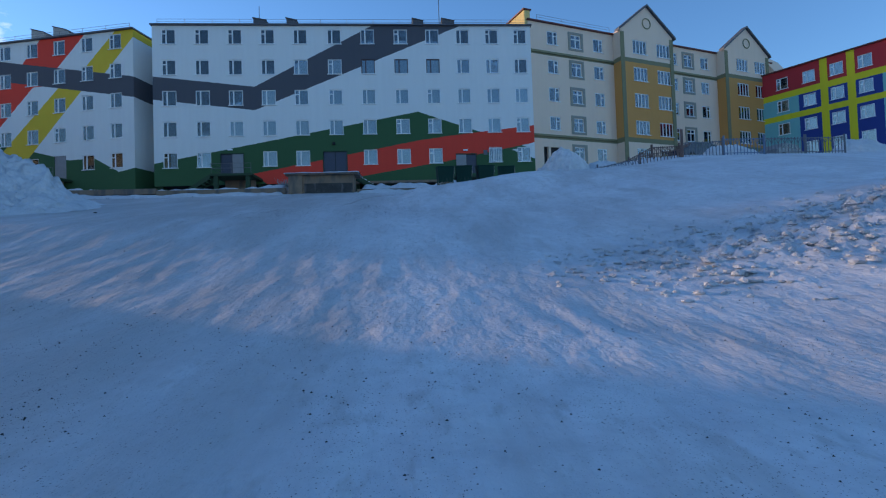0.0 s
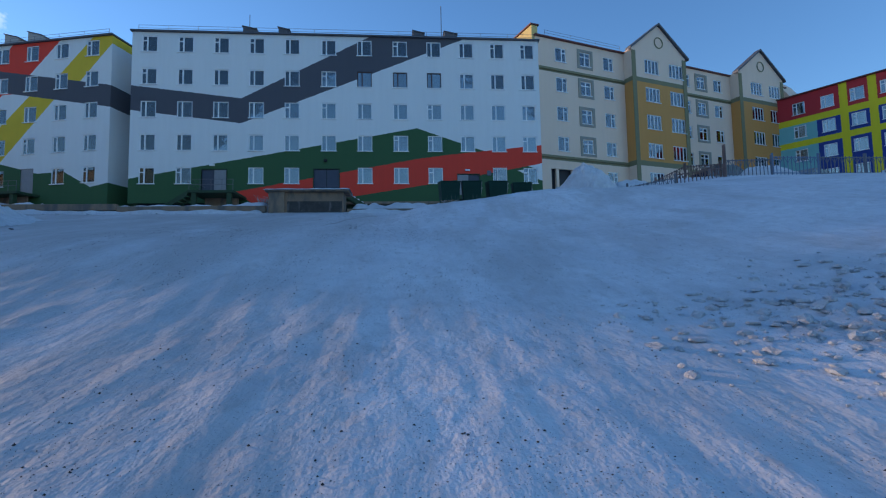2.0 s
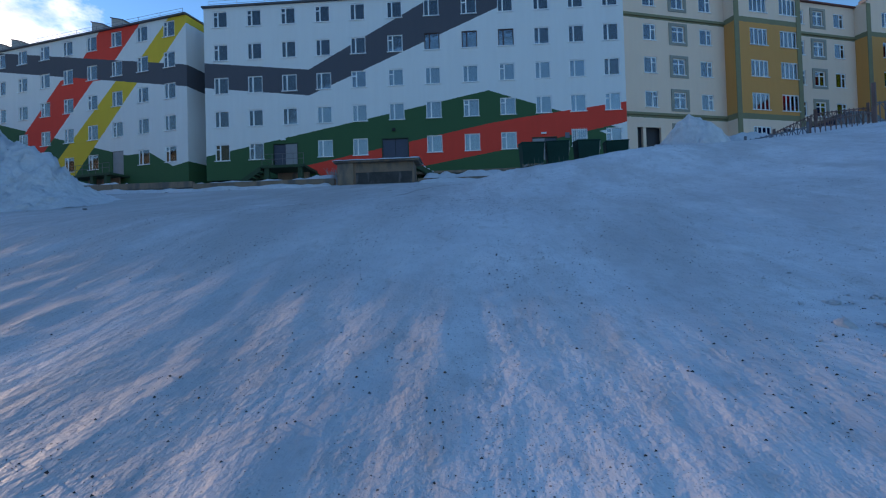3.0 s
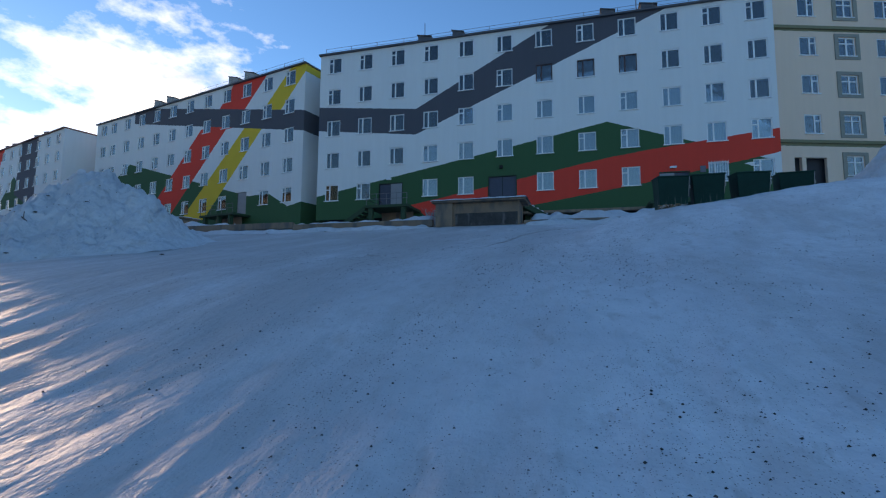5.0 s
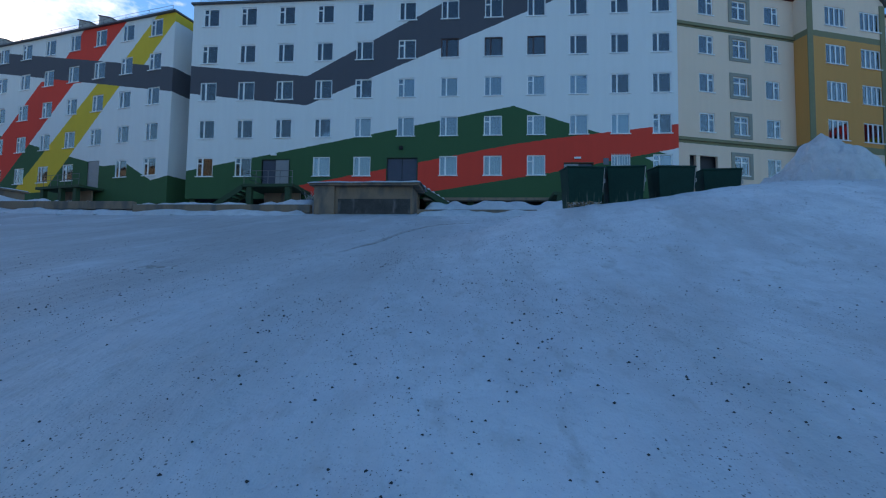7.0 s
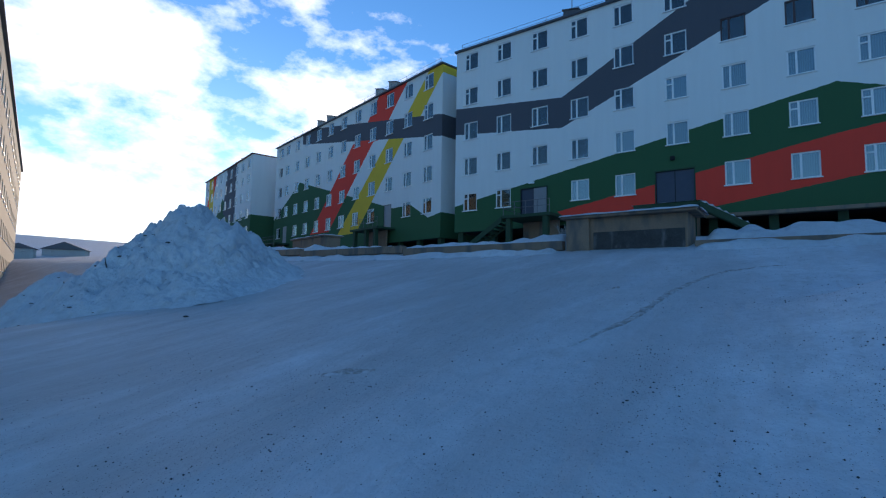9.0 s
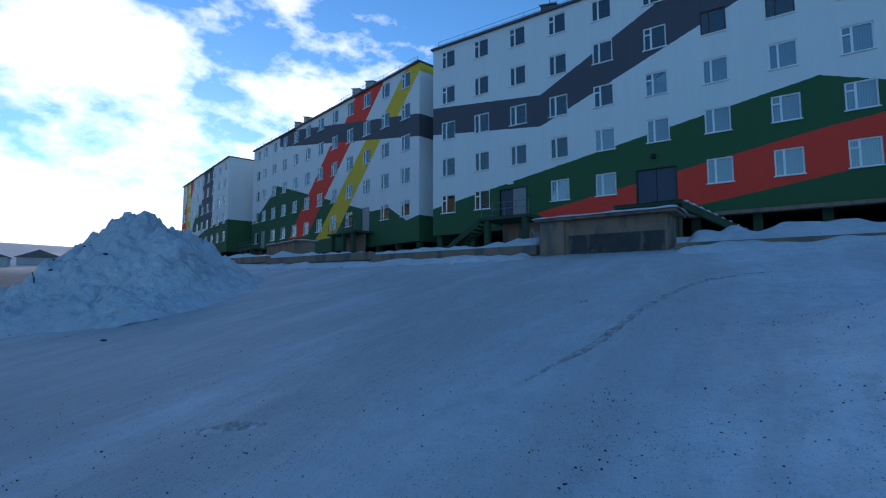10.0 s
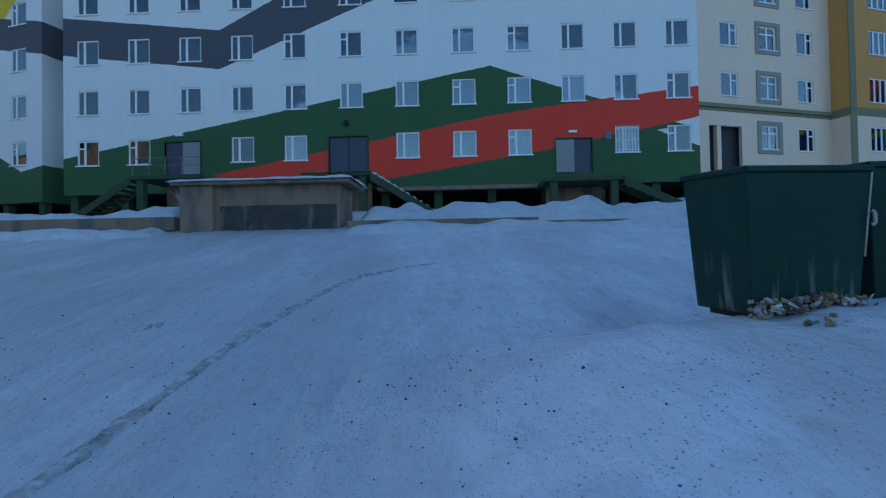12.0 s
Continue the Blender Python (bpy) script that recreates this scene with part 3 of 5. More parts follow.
def roof_rail(parent, x0, x1, y, z, step=2.4):
    bm = bmesh.new()
    n = max(2, int((x1 - x0) / step))
    for i in range(n + 1):
        x = x0 + (x1 - x0) * i / n
        bar(bm, (x, y, z), (x, y, z + 0.55), 0.018, 5)
    for k in (0.3, 0.55):
        bar(bm, (x0, y, z + k), (x1, y, z + k), 0.014, 5)
    return part("roof_rail", bm, M_STEEL, parent)


# the long block in the middle
MX = -1.4
COLS = [v - MX for v in (0.0, 2.9, 5.8, 8.7, 11.63, 14.7, 17.73, 20.79, 23.74, 26.6, 29.35, 32.07)]
ROWS_Z = [4.05 + 2.8 * k for k in range(5)]
mid_shapes = [
    (SLATE, [(-1, 11.75), (8.85, 10.65), (8.85, 8.5), (-1, 9.65)]),
    (SLATE, [(8.85, 10.65), (20.2, 16.6), (28.6, 16.6), (8.85, 8.5)]),
    (GREEN, [(-1, 3.6), (23.6, 8.2), (40, 2.6), (40, 0), (-1, 0)]),
    (RED, [(8.5, 2.7), (23.5, 5.5), (26, 5.85), (26, 3.5), (19, 2.4), (14, 1.6), (10, 1.6)]),
    (RED, [(26, 5.85), (36, 6.95), (36, 5.45), (26, 3.5)]),
    (WHITE, [(32.3, 4.5), (36, 5.1), (36, 3.0)]),
]
M_MID = painted_wall("mural_wall_middle", WHITE, mid_shapes)
doors_mid = [(5.75, 7.75, 2.7, 4.55), (14.85, 16.95, 2.55, 4.6), (27.05, 28.9, 2.35, 4.15)]
skip_mid = {(2, 0), (5, 0), (9, 0)}
W, H = 1.25, 1.4
mid = building("apartment_building", (MX, 0.0), 0, 34.5, 12, 1.75, 16.25, M_MID, holes_for(COLS, ROWS_Z, W, H, skip_mid) + doors_mid, "five-storey white block with slate, green and red mural stripes")
rng = random.Random(4)
for i, c in enumerate(COLS):
    for j, r in enumerate(ROWS_Z):
        if (i, j) not in skip_mid:
            style = "dark" if j == 3 and i in (6, 7, 8) else rng.choice(("two", "vent", "two", "vent", "two"))
            window(mid, c, r, W, H, style)
for x0, x1, z0, z1 in doors_mid:
    d = part("door", boxes((x0, x1, 0.10, 0.16, z0, z1)), M_DOORGREY, mid, "dark blue-grey double entrance door")
    part("door_leaf", boxes(((x0 + x1) / 2 - 0.02, (x0 + x1) / 2 + 0.02, 0.085, 0.10, z0, z1)), M_DARK, d)
    part("doorway_trim", boxes((x0 - 0.06, x0, -0.03, 0.2, z0, z1), (x1, x1 + 0.06, -0.03, 0.2, z0, z1), (x0 - 0.06, x1 + 0.06, -0.03, 0.2, z1, z1 + 0.07)), M_GREENPAINT, d)
part("open_leaf", boxes((6.80, 7.75, -0.09, -0.03, 2.72, 4.5), bevel=0.01), M_DOORLIGHT, mid, "grey metal door leaf")
part("open_leaf", boxes((27.0, 27.95, -0.09, -0.03, 2.37, 4.1), bevel=0.01), M_DOORLIGHT, mid, "grey metal door leaf")
for x, w in ((8.7, 1.1), (11.7, 0.9), (23.4, 0.95), (26.2, 1.1)):
    roof_box(mid, x, 0.7, 16.35, w, 1.2, 0.75, mat=M_ROOF)
roof_rail(mid, 0.4, 34.2, 0.15, 16.38)
mast = bmesh.new()
bar(mast, (26.0, 1.6, 16.4), (26.0, 1.6, 20.2), 0.04)
part("antenna", mast, M_STEEL, mid)
mast = bmesh.new()
bar(mast, (9.0, 1.6, 16.4), (9.0, 1.6, 18.9), 0.03)
part("antenna", mast, M_STEEL, mid)
# short piles below the overhanging floor
for x in [0.4 + 2.9 * k for k in range(12)] + [34.1]:
    part("stilt", boxes((x - 0.22, x + 0.22, 0.25, 0.7, -0.3, 1.75), bevel=0.02), M_GREENPAINT, mid)
# added near-black sheet, paints the shade in the gap under the floor
part("crawl_shade_sheet", boxes((0.3, 34.2, 5.0, 5.2, -0.3, 1.75)), M_DARK, mid)
part("foot_beam", boxes((17.5, 26.0, -0.5, 0.05, 1.55, 1.75), bevel=0.02), M_CONCRETE, mid)

# the block beyond it with red and yellow bands
LLEN = 35.2
ca, sa = math.cos(radians(13)), math.sin(radians(13))
lcols = [LLEN - (1.85 + 2.96 * k) for k in range(11)] + [1.6]
lx = lambda u: LLEN - u
lrows = [4.5, 7.25, 10.05, 12.8, 15.5]
left_shapes = [
    (GREEN, [(lx(36), 6.0), (lx(27.4), 10.5), (lx(27.4), 0), (lx(36), 0)]),
    (GREEN, [(lx(27.4), 10.5), (lx(1.7), 3.4), (lx(1.7), 0), (lx(27.4), 0)]),
    (GREEN, [(lx(8), 4.8), (lx(4.2), 4.85), (lx(1.7), 3.45), (lx(1.7), 0), (lx(8), 0)]),
    (GREEN, [(lx(1.7), 3.4), (lx(-1), 3.9), (lx(-1), 0), (lx(1.7), 0)]),
    (RED, [(lx(14.6), 12.6), (lx(10.0), 12.6), (lx(19.4), 3.6), (lx(24.0), 3.6)]),
    (RED, [(lx(9.3), 17), (lx(4.5), 17), (lx(9.6), 12), (lx(13.9), 12)]),
    (YELLOW, [(lx(6.9), 12.6), (lx(4.1), 12.6), (lx(13.4), 3.0), (lx(17.4), 3.0)]),
    (YELLOW, [(lx(1.3), 17), (lx(-1.2), 17), (lx(3.6), 12), (lx(6.4), 12)]),
    (SLATE, [(lx(-1), 11.9), (lx(27), 17.2), (lx(27), 15.3), (lx(-1), 10.0)]),
]
M_LEFT = painted_wall("mural_wall_left", WHITE, left_shapes)
skip_left = {(2, 0), (10, 0)}
doors_left = [(lx(8.45), lx(7.15), 3.0, 5.3), (lx(32.2), lx(30.9), 3.0, 5.3)]
left = building("apartment_building", (-3.6 - LLEN * ca, 1.1 + LLEN * sa), -13, LLEN, 12, 1.6, 16.45, M_LEFT, holes_for(lcols, lrows, W, H, skip_left) + doors_left, "five-storey white block with red, yellow and slate bands")
for i, c in enumerate(lcols):
    for j, r in enumerate(lrows):
        if (i, j) not in skip_left:
            window(left, c, r, W, H, rng.choice(("two", "vent", "two")))
for x0, x1, z0, z1 in doors_left:
    part("door", boxes((x0, x1, 0.06, 0.12, z0, z1)), M_DOORLIGHT, left, "pale grey entrance door")
for u in (9.0, 11.4, 22.0, 24.4):
    roof_box(left, lx(u), 0.6, 16.55, 1.35, 1.2, 0.95, slope=0.4)
roof_rail(left, 0.4, LLEN - 0.4, 0.1, 16.58)
for k in range(13):
    x = 0.4 + (LLEN - 0.8) * k / 12
    part("stilt", boxes((x - 0.22, x + 0.22, 0.25, 0.7, -0.3, 1.6), bevel=0.02), M_GREENPAINT, left)
# same added sheet here: shade below the striped block, put in as colour
part("crawl_shade_sheet", boxes((0.3, LLEN - 0.3, 4.0, 4.2, -0.3, 1.6)), M_DARK, left)

# the third block of the row, far off
TL = 26.0
tcols = [1.5 + 2.85 * k for k in range(9)]
trows = [5.2, 7.7, 10.2, 12.7, 14.9]
far_shapes = [
    (GREEN, [(6, 7.2), (11.5, 11.6), (17, 7.2)]),
    (SLATE, [(13.5, 17.2), (18.5, 17.2), (18.5, 6.4), (12.0, 9.0)]),
    (RED, [(8.0, 17.2), (5.2, 17.2), (-1, 7.5), (-1, 4.6), (1.5, 4.6)]),
    (YELLOW, [(2.2, 17.2), (5.0, 17.2), (6.5, 3), (3.7, 3)]),
    (GREEN, [(-1, 0), (27, 0), (27, 7.4), (17, 7.2), (-1, 4.6)]),
]
M_FAR = painted_wall("mural_wall_far", WHITE, far_shapes)
third = building("apartment_building", (-41.4 - TL * math.cos(radians(15)), 7.6 + TL * math.sin(radians(15))), -15, TL, 12, 3.0, 16.0, M_FAR, holes_for(tcols, trows, W, H), "distant white block with mural bands and red roof", roof_mat=M_ROOFRED)
for c in tcols:
    for r in trows:
        window(third, c, r, W, H, "two")
for x in (3.5, 6.0, 13.5, 16.5):
    roof_box(third, x, 1.2, 16.1, 1.6, 1.4, 1.1, mat=M_ROOFRED)

# cream and ochre block on the higher ground
CREAM, OCHRE, SAGE = (0.84, 0.60, 0.45), (0.68, 0.29, 0.08), (0.22, 0.20, 0.11)
bx = [2.8, 5.65, 8.5, 13.1, 16.4, 19.0, 21.3, 23.9, 28.8, 31.9]
brows = [4.65, 7.6, 10.5, 13.3, 16.2]
M_CREAM = painted_wall("cream_plaster", CREAM, [(SAGE, [(-1, 14.75), (36, 14.75), (36, 14.4), (-1, 14.4)]), (SAGE, [(-1, 6.45), (36, 6.45), (36, 6.0), (-1, 6.0)])])
M_OCHRE = painted_wall("ochre_plaster", OCHRE, [(CREAM, [(0, 25), (40, 25), (40, 14.95), (0, 14.95)]), (SAGE, [(0, 14.95), (40, 14.95), (40, 14.5), (0, 14.5)]), (SAGE, [(0, 6.5), (40, 6.5), (40, 6.0), (0, 6.0)]), (CREAM, [(0, 6.0), (40, 6.0), (40, 0), (0, 0)])])
flat_cols = [0, 1, 2, 5, 6, 7]
cream_holes = [(bx[i] - 0.62, bx[i] + 0.62, r - 0.7, r + 0.7) for i in flat_cols for r in brows if not (i == 0 and r < 5)] + [(1.3, 3.6, 2.6, 5.2)]
cream = building("apartment_building", (33.3, 1.5), 18, 35.5, 13, 2.0, 17.6, M_CREAM, cream_holes, "five-storey cream and ochre block with gabled bays", roof_mat=M_ROOFRED)
for i in flat_cols:
    for r in brows:
        if not (i == 0 and r < 5):
            window(cream, bx[i], r, 1.24, 1.4, "left" if i in (0, 2, 5, 7) else "cross")
            if i in (1, 6):
                x, z = bx[i], r
                part("window_surround", boxes((x - 0.92, x - 0.64, -0.06, 0.0, z - 0.95, z + 0.95), (x + 0.64, x + 0.92, -0.06, 0.0, z - 0.95, z + 0.95), (x - 0.64, x + 0.64, -0.06, 0.0, z + 0.72, z + 0.95), (x - 0.64, x + 0.64, -0.06, 0.0, z - 0.95, z - 0.74)), material("grey_render", (0.30, 0.28, 0.23), rough=0.9) if "grey_render" not in bpy.data.materials else bpy.data.materials["grey_render"], cream)
M_SAGE = material("sage_trim", SAGE, rough=0.85)
for x0, x1, cols in ((10.5, 17.8, (3, 4)), (25.9, 33.4, (8, 9))):
    xm, y0 = (x0 + x1) / 2, -1.1
    bay = part("bay", facade(bmesh.new(), x0, x1, 2.0, 17.8, [(bx[i] - 0.95, bx[i] + 0.95, r - 0.75, r + 0.75) for i in cols for r in brows], y=y0), M_OCHRE, cream, "ochre projecting bay with a gable")
    part("bay_side", boxes((x0, x0 + 0.25, y0 + 0.003, -0.004, 2.0, 17.8), (x1 - 0.25, x1, y0 + 0.003, -0.004, 2.0, 17.8)), M_OCHRE, bay)
    part("gable", prism(bmesh.new(), [(x0, 17.8), (x1, 17.8), (xm, 20.7)], y0, y0 + 0.3), M_CREAM, bay)
    part("gable_roof", prism(prism(bmesh.new(), [(x0 - 0.3, 17.62), (xm, 20.75), (xm, 20.95), (x0 - 0.3, 17.85)], y0 - 0.25, y0 + 0.45), [(x1 + 0.3, 17.62), (xm, 20.75), (xm, 20.95), (x1 + 0.3, 17.85)], y0 - 0.25, y0 + 0.45), M_ROOF, bay)
    ring = bmesh.new()
    for k in range(20):
        t0, t1 = k * math.tau / 20, (k + 1) * math.tau / 20
        bar(ring, (xm + 0.55 * math.cos(t0), y0 - 0.03, 18.9 + 0.55 * math.sin(t0)), (xm + 0.55 * math.cos(t1), y0 - 0.03, 18.9 + 0.55 * math.sin(t1)), 0.06, 5)
    part("round_moulding", ring, M_SAGE, bay)
    for xx in (x0, x1 - 0.45):
        part("corner_strip", boxes((xx - 0.02, xx + 0.47, y0 - 0.06, y0 - 0.004, 2.0, 17.6)), M_SAGE, bay)
    for i in cols:
        for r in brows:
            window(cream, bx[i], r, 1.9, 1.5, "four", y=y0)
for zz in (6.2, 14.55):
    for a, b in ((0.0, 10.5), (17.8, 25.9)):
        part("belt_course", boxes((a, b, -0.14, -0.004, zz, zz + 0.22), bevel=0.02), M_SAGE, cream)
part("end_parapet", prism(bmesh.new(), [(-0.35, 16.0), (0.3, 16.0), (0.3, 18.6), (-0.35, 18.6)], 0.02, 9.0), material("yellow_end_plaster", (0.72, 0.52, 0.20), rough=0.85), cream)
part("parapet_cap", boxes((-0.5, 0.42, -0.1, 9.1, 18.6, 18.72)), M_ROOFRED, cream)
part("column", boxes((1.85, 2.15, 0.02, 0.3, 2.0, 5.2), bevel=0.02), M_CREAM, cream)
roof_rail(cream, 1.0, 10.0, -0.1, 17.74)
for x in (20.2, 23.0, 34.0):
    roof_box(cream, x, 2.0, 17.7, 1.5, 1.2, 0.7)

# bright block at the end of the yard
TEAL, BLUE, YEL2, RED2 = (0.16, 0.46, 0.44), (0.014, 0.045, 0.23), (0.80, 0.60, 0.02), (0.60, 0.03, 0.035)
ycols = [5.6, 8.25, 10.8, 13.25, 16.4, 19.2, 22.0]
yrows = [5.7, 8.35, 11.05, 13.7]
bright_shapes = [
    (BLUE, [(7.2, 12.0), (30, 12.0), (30, 2), (7.2, 2)]),
    (TEAL, [(14.6, 12.0), (17.6, 12.0), (17.6, 2), (14.6, 2)]),
    (YEL2, [(0, 12.6), (30, 12.6), (30, 11.9), (0, 11.9)]),
    (YEL2, [(0, 10.0), (30, 10.0), (30, 9.35), (0, 9.35)]),
    (RED2, [(0, 17), (30, 17), (30, 12.6), (0, 12.6)]),
    (YEL2, [(9.3, 17), (10.0, 17), (10.0, 2), (9.3, 2)]),
    (YEL2, [(11.7, 17), (12.4, 17), (12.4, 2), (11.7, 2)]),
]
M_BRIGHT = painted_wall("bright_panel_wall", TEAL, bright_shapes)
bright = building("apartment_building", (62.5, 13.5), -60, 26, 12, 2.5, 15.2, M_BRIGHT, holes_for(ycols, yrows, 1.2, 1.35), "teal, blue, yellow and red painted apartment block", roof_mat=M_ROOFRED)
for c in ycols:
    for r in yrows:
        window(bright, c, r, 1.2, 1.35, "vent")
gable_end = part("stair_gable", prism(bmesh.new(), [(0.5, 14.0), (4.1, 14.0), (4.1, 16.2), (2.3, 19.0), (0.5, 16.2)], 2.0, 8.0), M_CREAM, bright)

# pale block across the street
across = building("apartment_building", (-14, -25.2), 165.6, 54, 13, -4.0, 12.6, painted_wall("pale_yellow_plaster", (0.70, 0.53, 0.33), []), holes_for([2.2 + 3.1 * k for k in range(17)], [-1.0, 1.9, 4.8, 7.7, 10.6], W, H), "pale yellow five-storey block in sunlight across the street")
for c in [2.2 + 3.1 * k for k in range(17)]:
    for r in (-1.0, 1.9, 4.8, 7.7, 10.6):
        window(across, c, r, W, H, "two")


# ---- snow heaps ----
def heap(name, cx, cy, rx, ry, top, label, seed, res=110, turn=0.0, lumps=0.55, power=1.0, lobes=()):
    """A ploughed heap of snow: broken outline, clods and hollows, feathered into the ground."""
    bm = bmesh.new()
    grid = []
    for i in range(res + 1):
        row = []
        for j in range(res + 1):
            u, v = i / res * 2 - 1, j / res * 2 - 1
            c, s = math.cos(turn), math.sin(turn)
            x, y = cx + u * rx * c - v * ry * s, cy + u * rx * s + v * ry * c
            p = Vector((x, y, seed))
            r = math.hypot(u, v) * (1 + 0.22 * noise.noise(p * 0.35))
            f = max(0.0, 1 - r) ** power
            f = f * f * (3 - 2 * f) if power == 1.0 else f
            for lx_, ly_, lr_, lh_ in lobes:
                q = max(0.0, 1 - math.hypot(x - lx_, y - ly_) / lr_ * (1 + 0.2 * noise.noise(p * 0.6)))
                f = f + lh_ / top * q * q * (3 - 2 * q)
            lump = lumps * (noise.noise(p * 0.55) * 0.6 + noise.noise(p * 1.3) * 0.42 + abs(noise.noise(p * 2.8)) * 0.42 + abs(noise.noise(p * 5.5)) * 0.22 + noise.noise(p * 11.0) * 0.07)
            e = min(1.0, f * 3.5)
            row.append(bm.verts.new((x, y, ground_height(x, y) - 0.30 * (1 - e) - (0.15 if f == 0 else 0) + top * f + lump * e)))
        grid.append(row)
    for i in range(res):
        for j in range(res):
            bm.faces.new((grid[i][j], grid[i + 1][j], grid[i + 1][j + 1], grid[i][j + 1]))
    bmesh.ops.recalc_face_normals(bm, faces=bm.faces[:])
    for f in bm.faces:
        f.smooth = True
    ob = part(name, bm, M_PILE)
    return tagged(ob, label, "snow pile")


heap("snowbank", 0.9, -22.0, 6.8, 5.8, 2.7, "big ploughed snow heap with clods beside the road", 3.0, turn=-0.3, lumps=0.95, res=170, lobes=((2.0, -21.9, 1.9, 0.75), (-2.6, -21.4, 3.0, 0.6), (4.2, -22.4, 1.8, 0.35)))
# added bank outside the view, blocks the low sun from the nearest ground
heap("snowbank", 4.6, -41.6, 3.4, 10.0, 6.2, "unseen high snow bank added to shade the near ground", 11.0, power=0.4)
heap("snowbank", -5.6, -24.0, 4.6, 3.2, 2.0, "low dirty snow bank with broken clods along the road", 31.0, lumps=0.5)
heap("snowbank", 28.75, -20.7, 1.6, 1.35, 1.85, "rounded white snow heap beside the waste containers", 21.0, res=90, lumps=0.5, power=0.7)
heap("snowbank", 30.9, -20.3, 1.6, 0.9, 0.45, "low broken snow heap along the fence", 25.0, res=70, lumps=0.3)

heap("snowbank", 40.2, -17.5, 2.2, 1.3, 0.75, "white snow heap behind the yard fence", 41.0, res=70, lumps=0.4)
heap("snowbank", 50.5, -15.5, 2.8, 1.6, 0.8, "ploughed snow heap beside the bright block", 43.0, res=70, lumps=0.4)

# ---- kerb, pit, porches ----
def top_at(x):
    return -1.05 - 0.018 * (x - 13)


for x0, x1 in ((-9.0, -2.0), (-2.0, 5.5), (5.5, 13.3), (17.7, 22.5), (22.5, 27.5)):
    bm = boxes((x0, x1 - 0.03, -14.05, -13.75, -0.35, 0.0), bevel=0.03)
    ob = part("retaining_kerb", bm, M_CONCRETE, at=Matrix.Translation((0, 0, top_at((x0 + x1) / 2) + 0.12)))
    tagged(ob, "low grey concrete kerb half buried in snow", "kerb", "kerbs along the yard")


def snow_strip(name, x0, x1, y0, y1, base, thick, seed, label, parent=None, n=60, m=10, edge=0.6):
    """A soft irregular layer of snow."""
    bm = bmesh.new()
    g = []
    for i in range(n + 1):
        row = []
        for j in range(m + 1):
            x, y = x0 + (x1 - x0) * i / n, y0 + (y1 - y0) * j / m
            e = min(1.0, 4.0 * min(i / n, 1 - i / n) * (x1 - x0) / 1.2) * min(1.0, 3.2 * min(j / m, 1 - j / m))
            k = 0.55 + 0.9 * abs(noise.noise(Vector((x * 0.5, y * 0.5, seed)))) + 0.4 * noise.noise(Vector((x * 1.7, y * 1.7, seed)))
            b = base(x, y) if callable(base) else base
            row.append(bm.verts.new((x, y + 0.08 * noise.noise(Vector((x * 1.5, y, seed + 5))), b - 0.02 + thick * k * (e ** edge if e > 0 else 0))))
        g.append(row)
    for i in range(n):
        for j in range(m):
            bm.faces.new((g[i][j], g[i + 1][j], g[i + 1][j + 1], g[i][j + 1]))
    bmesh.ops.recalc_face_normals(bm, faces=bm.faces[:])
    for f in bm.faces:
        f.smooth = True
    ob = part(name, bm, M_PILE, parent)
    if label:
        tagged(ob, label, "snow")
    return ob


for x0, x1, sd in ((-9.0, 13.2, 2.0), (17.8, 28.0, 6.0)):
    snow_strip("snow_ridge", x0, x1, -13.95, -11.5, lambda x, y: ground_height(x, y), 0.55, sd, "soft snow ridge lying behind the kerb", n=120)
    snow_strip("snow_ridge", x0, x1, -15.0, -14.0, lambda x, y: ground_height(x, y), 0.24, sd + 1, "shovelled snow lumps in front of the kerb", n=120)

pit = empty("concrete_pit", pose(0, 0, 0), "stained grey concrete utility box with snow on its slab", "utility box")
part("body", boxes((14.25, 17.5, -13.95, -12.5, -1.7, -0.10), bevel=0.03), M_CONCRETE, pit)
part("side_block", boxes((13.45, 14.3, -14.12, -12.5, -1.7, -0.09), bevel=0.03), M_CONCRETE, pit)
part("slab", boxes((13.28, 17.8, -14.26, -12.35, -0.11, 0.0), bevel=0.03), M_CONCRETE, pit)
snow_strip("snow_cap", 13.22, 17.9, -14.34, -12.3, 0.0, 0.15, 14.0, "", pit, n=90, m=24, edge=0.18)
bm = boxes((14.42, 17.42, -13.985, -13.955, -1.6, -0.62), bevel=0.01)
part("dark_patch", bm, material("tarred_concrete", (0.055, 0.05, 0.048), rough=0.9, spread=0.5, scale=2.5, fine=18, bump=0.7, stain=(0.2, 0.19, 0.18), stain_at=0.6), pit)


# a second, longer box stands before the striped block
pit_far = empty("concrete_pit", pose(-12.8, -4.2, ground_height(-12.8, -4.9), 0, 0, -13), "long brown concrete utility box with snow along its top", "utility box")
z_t = 1.5 - ground_height(-12.8, -4.9)
part("body", boxes((-3.0, 3.0, -0.7, 0.7, -0.4, z_t - 0.12), bevel=0.03), M_CONCRETE, pit_far)
part("slab", boxes((-3.15, 3.15, -0.85, 0.85, z_t - 0.125, z_t), bevel=0.03), M_CONCRETE, pit_far)
snow_strip("snow_cap", -3.2, 3.2, -0.9, 0.9, z_t, 0.12, 15.0, "", pit_far, n=60, m=14, edge=0.18)


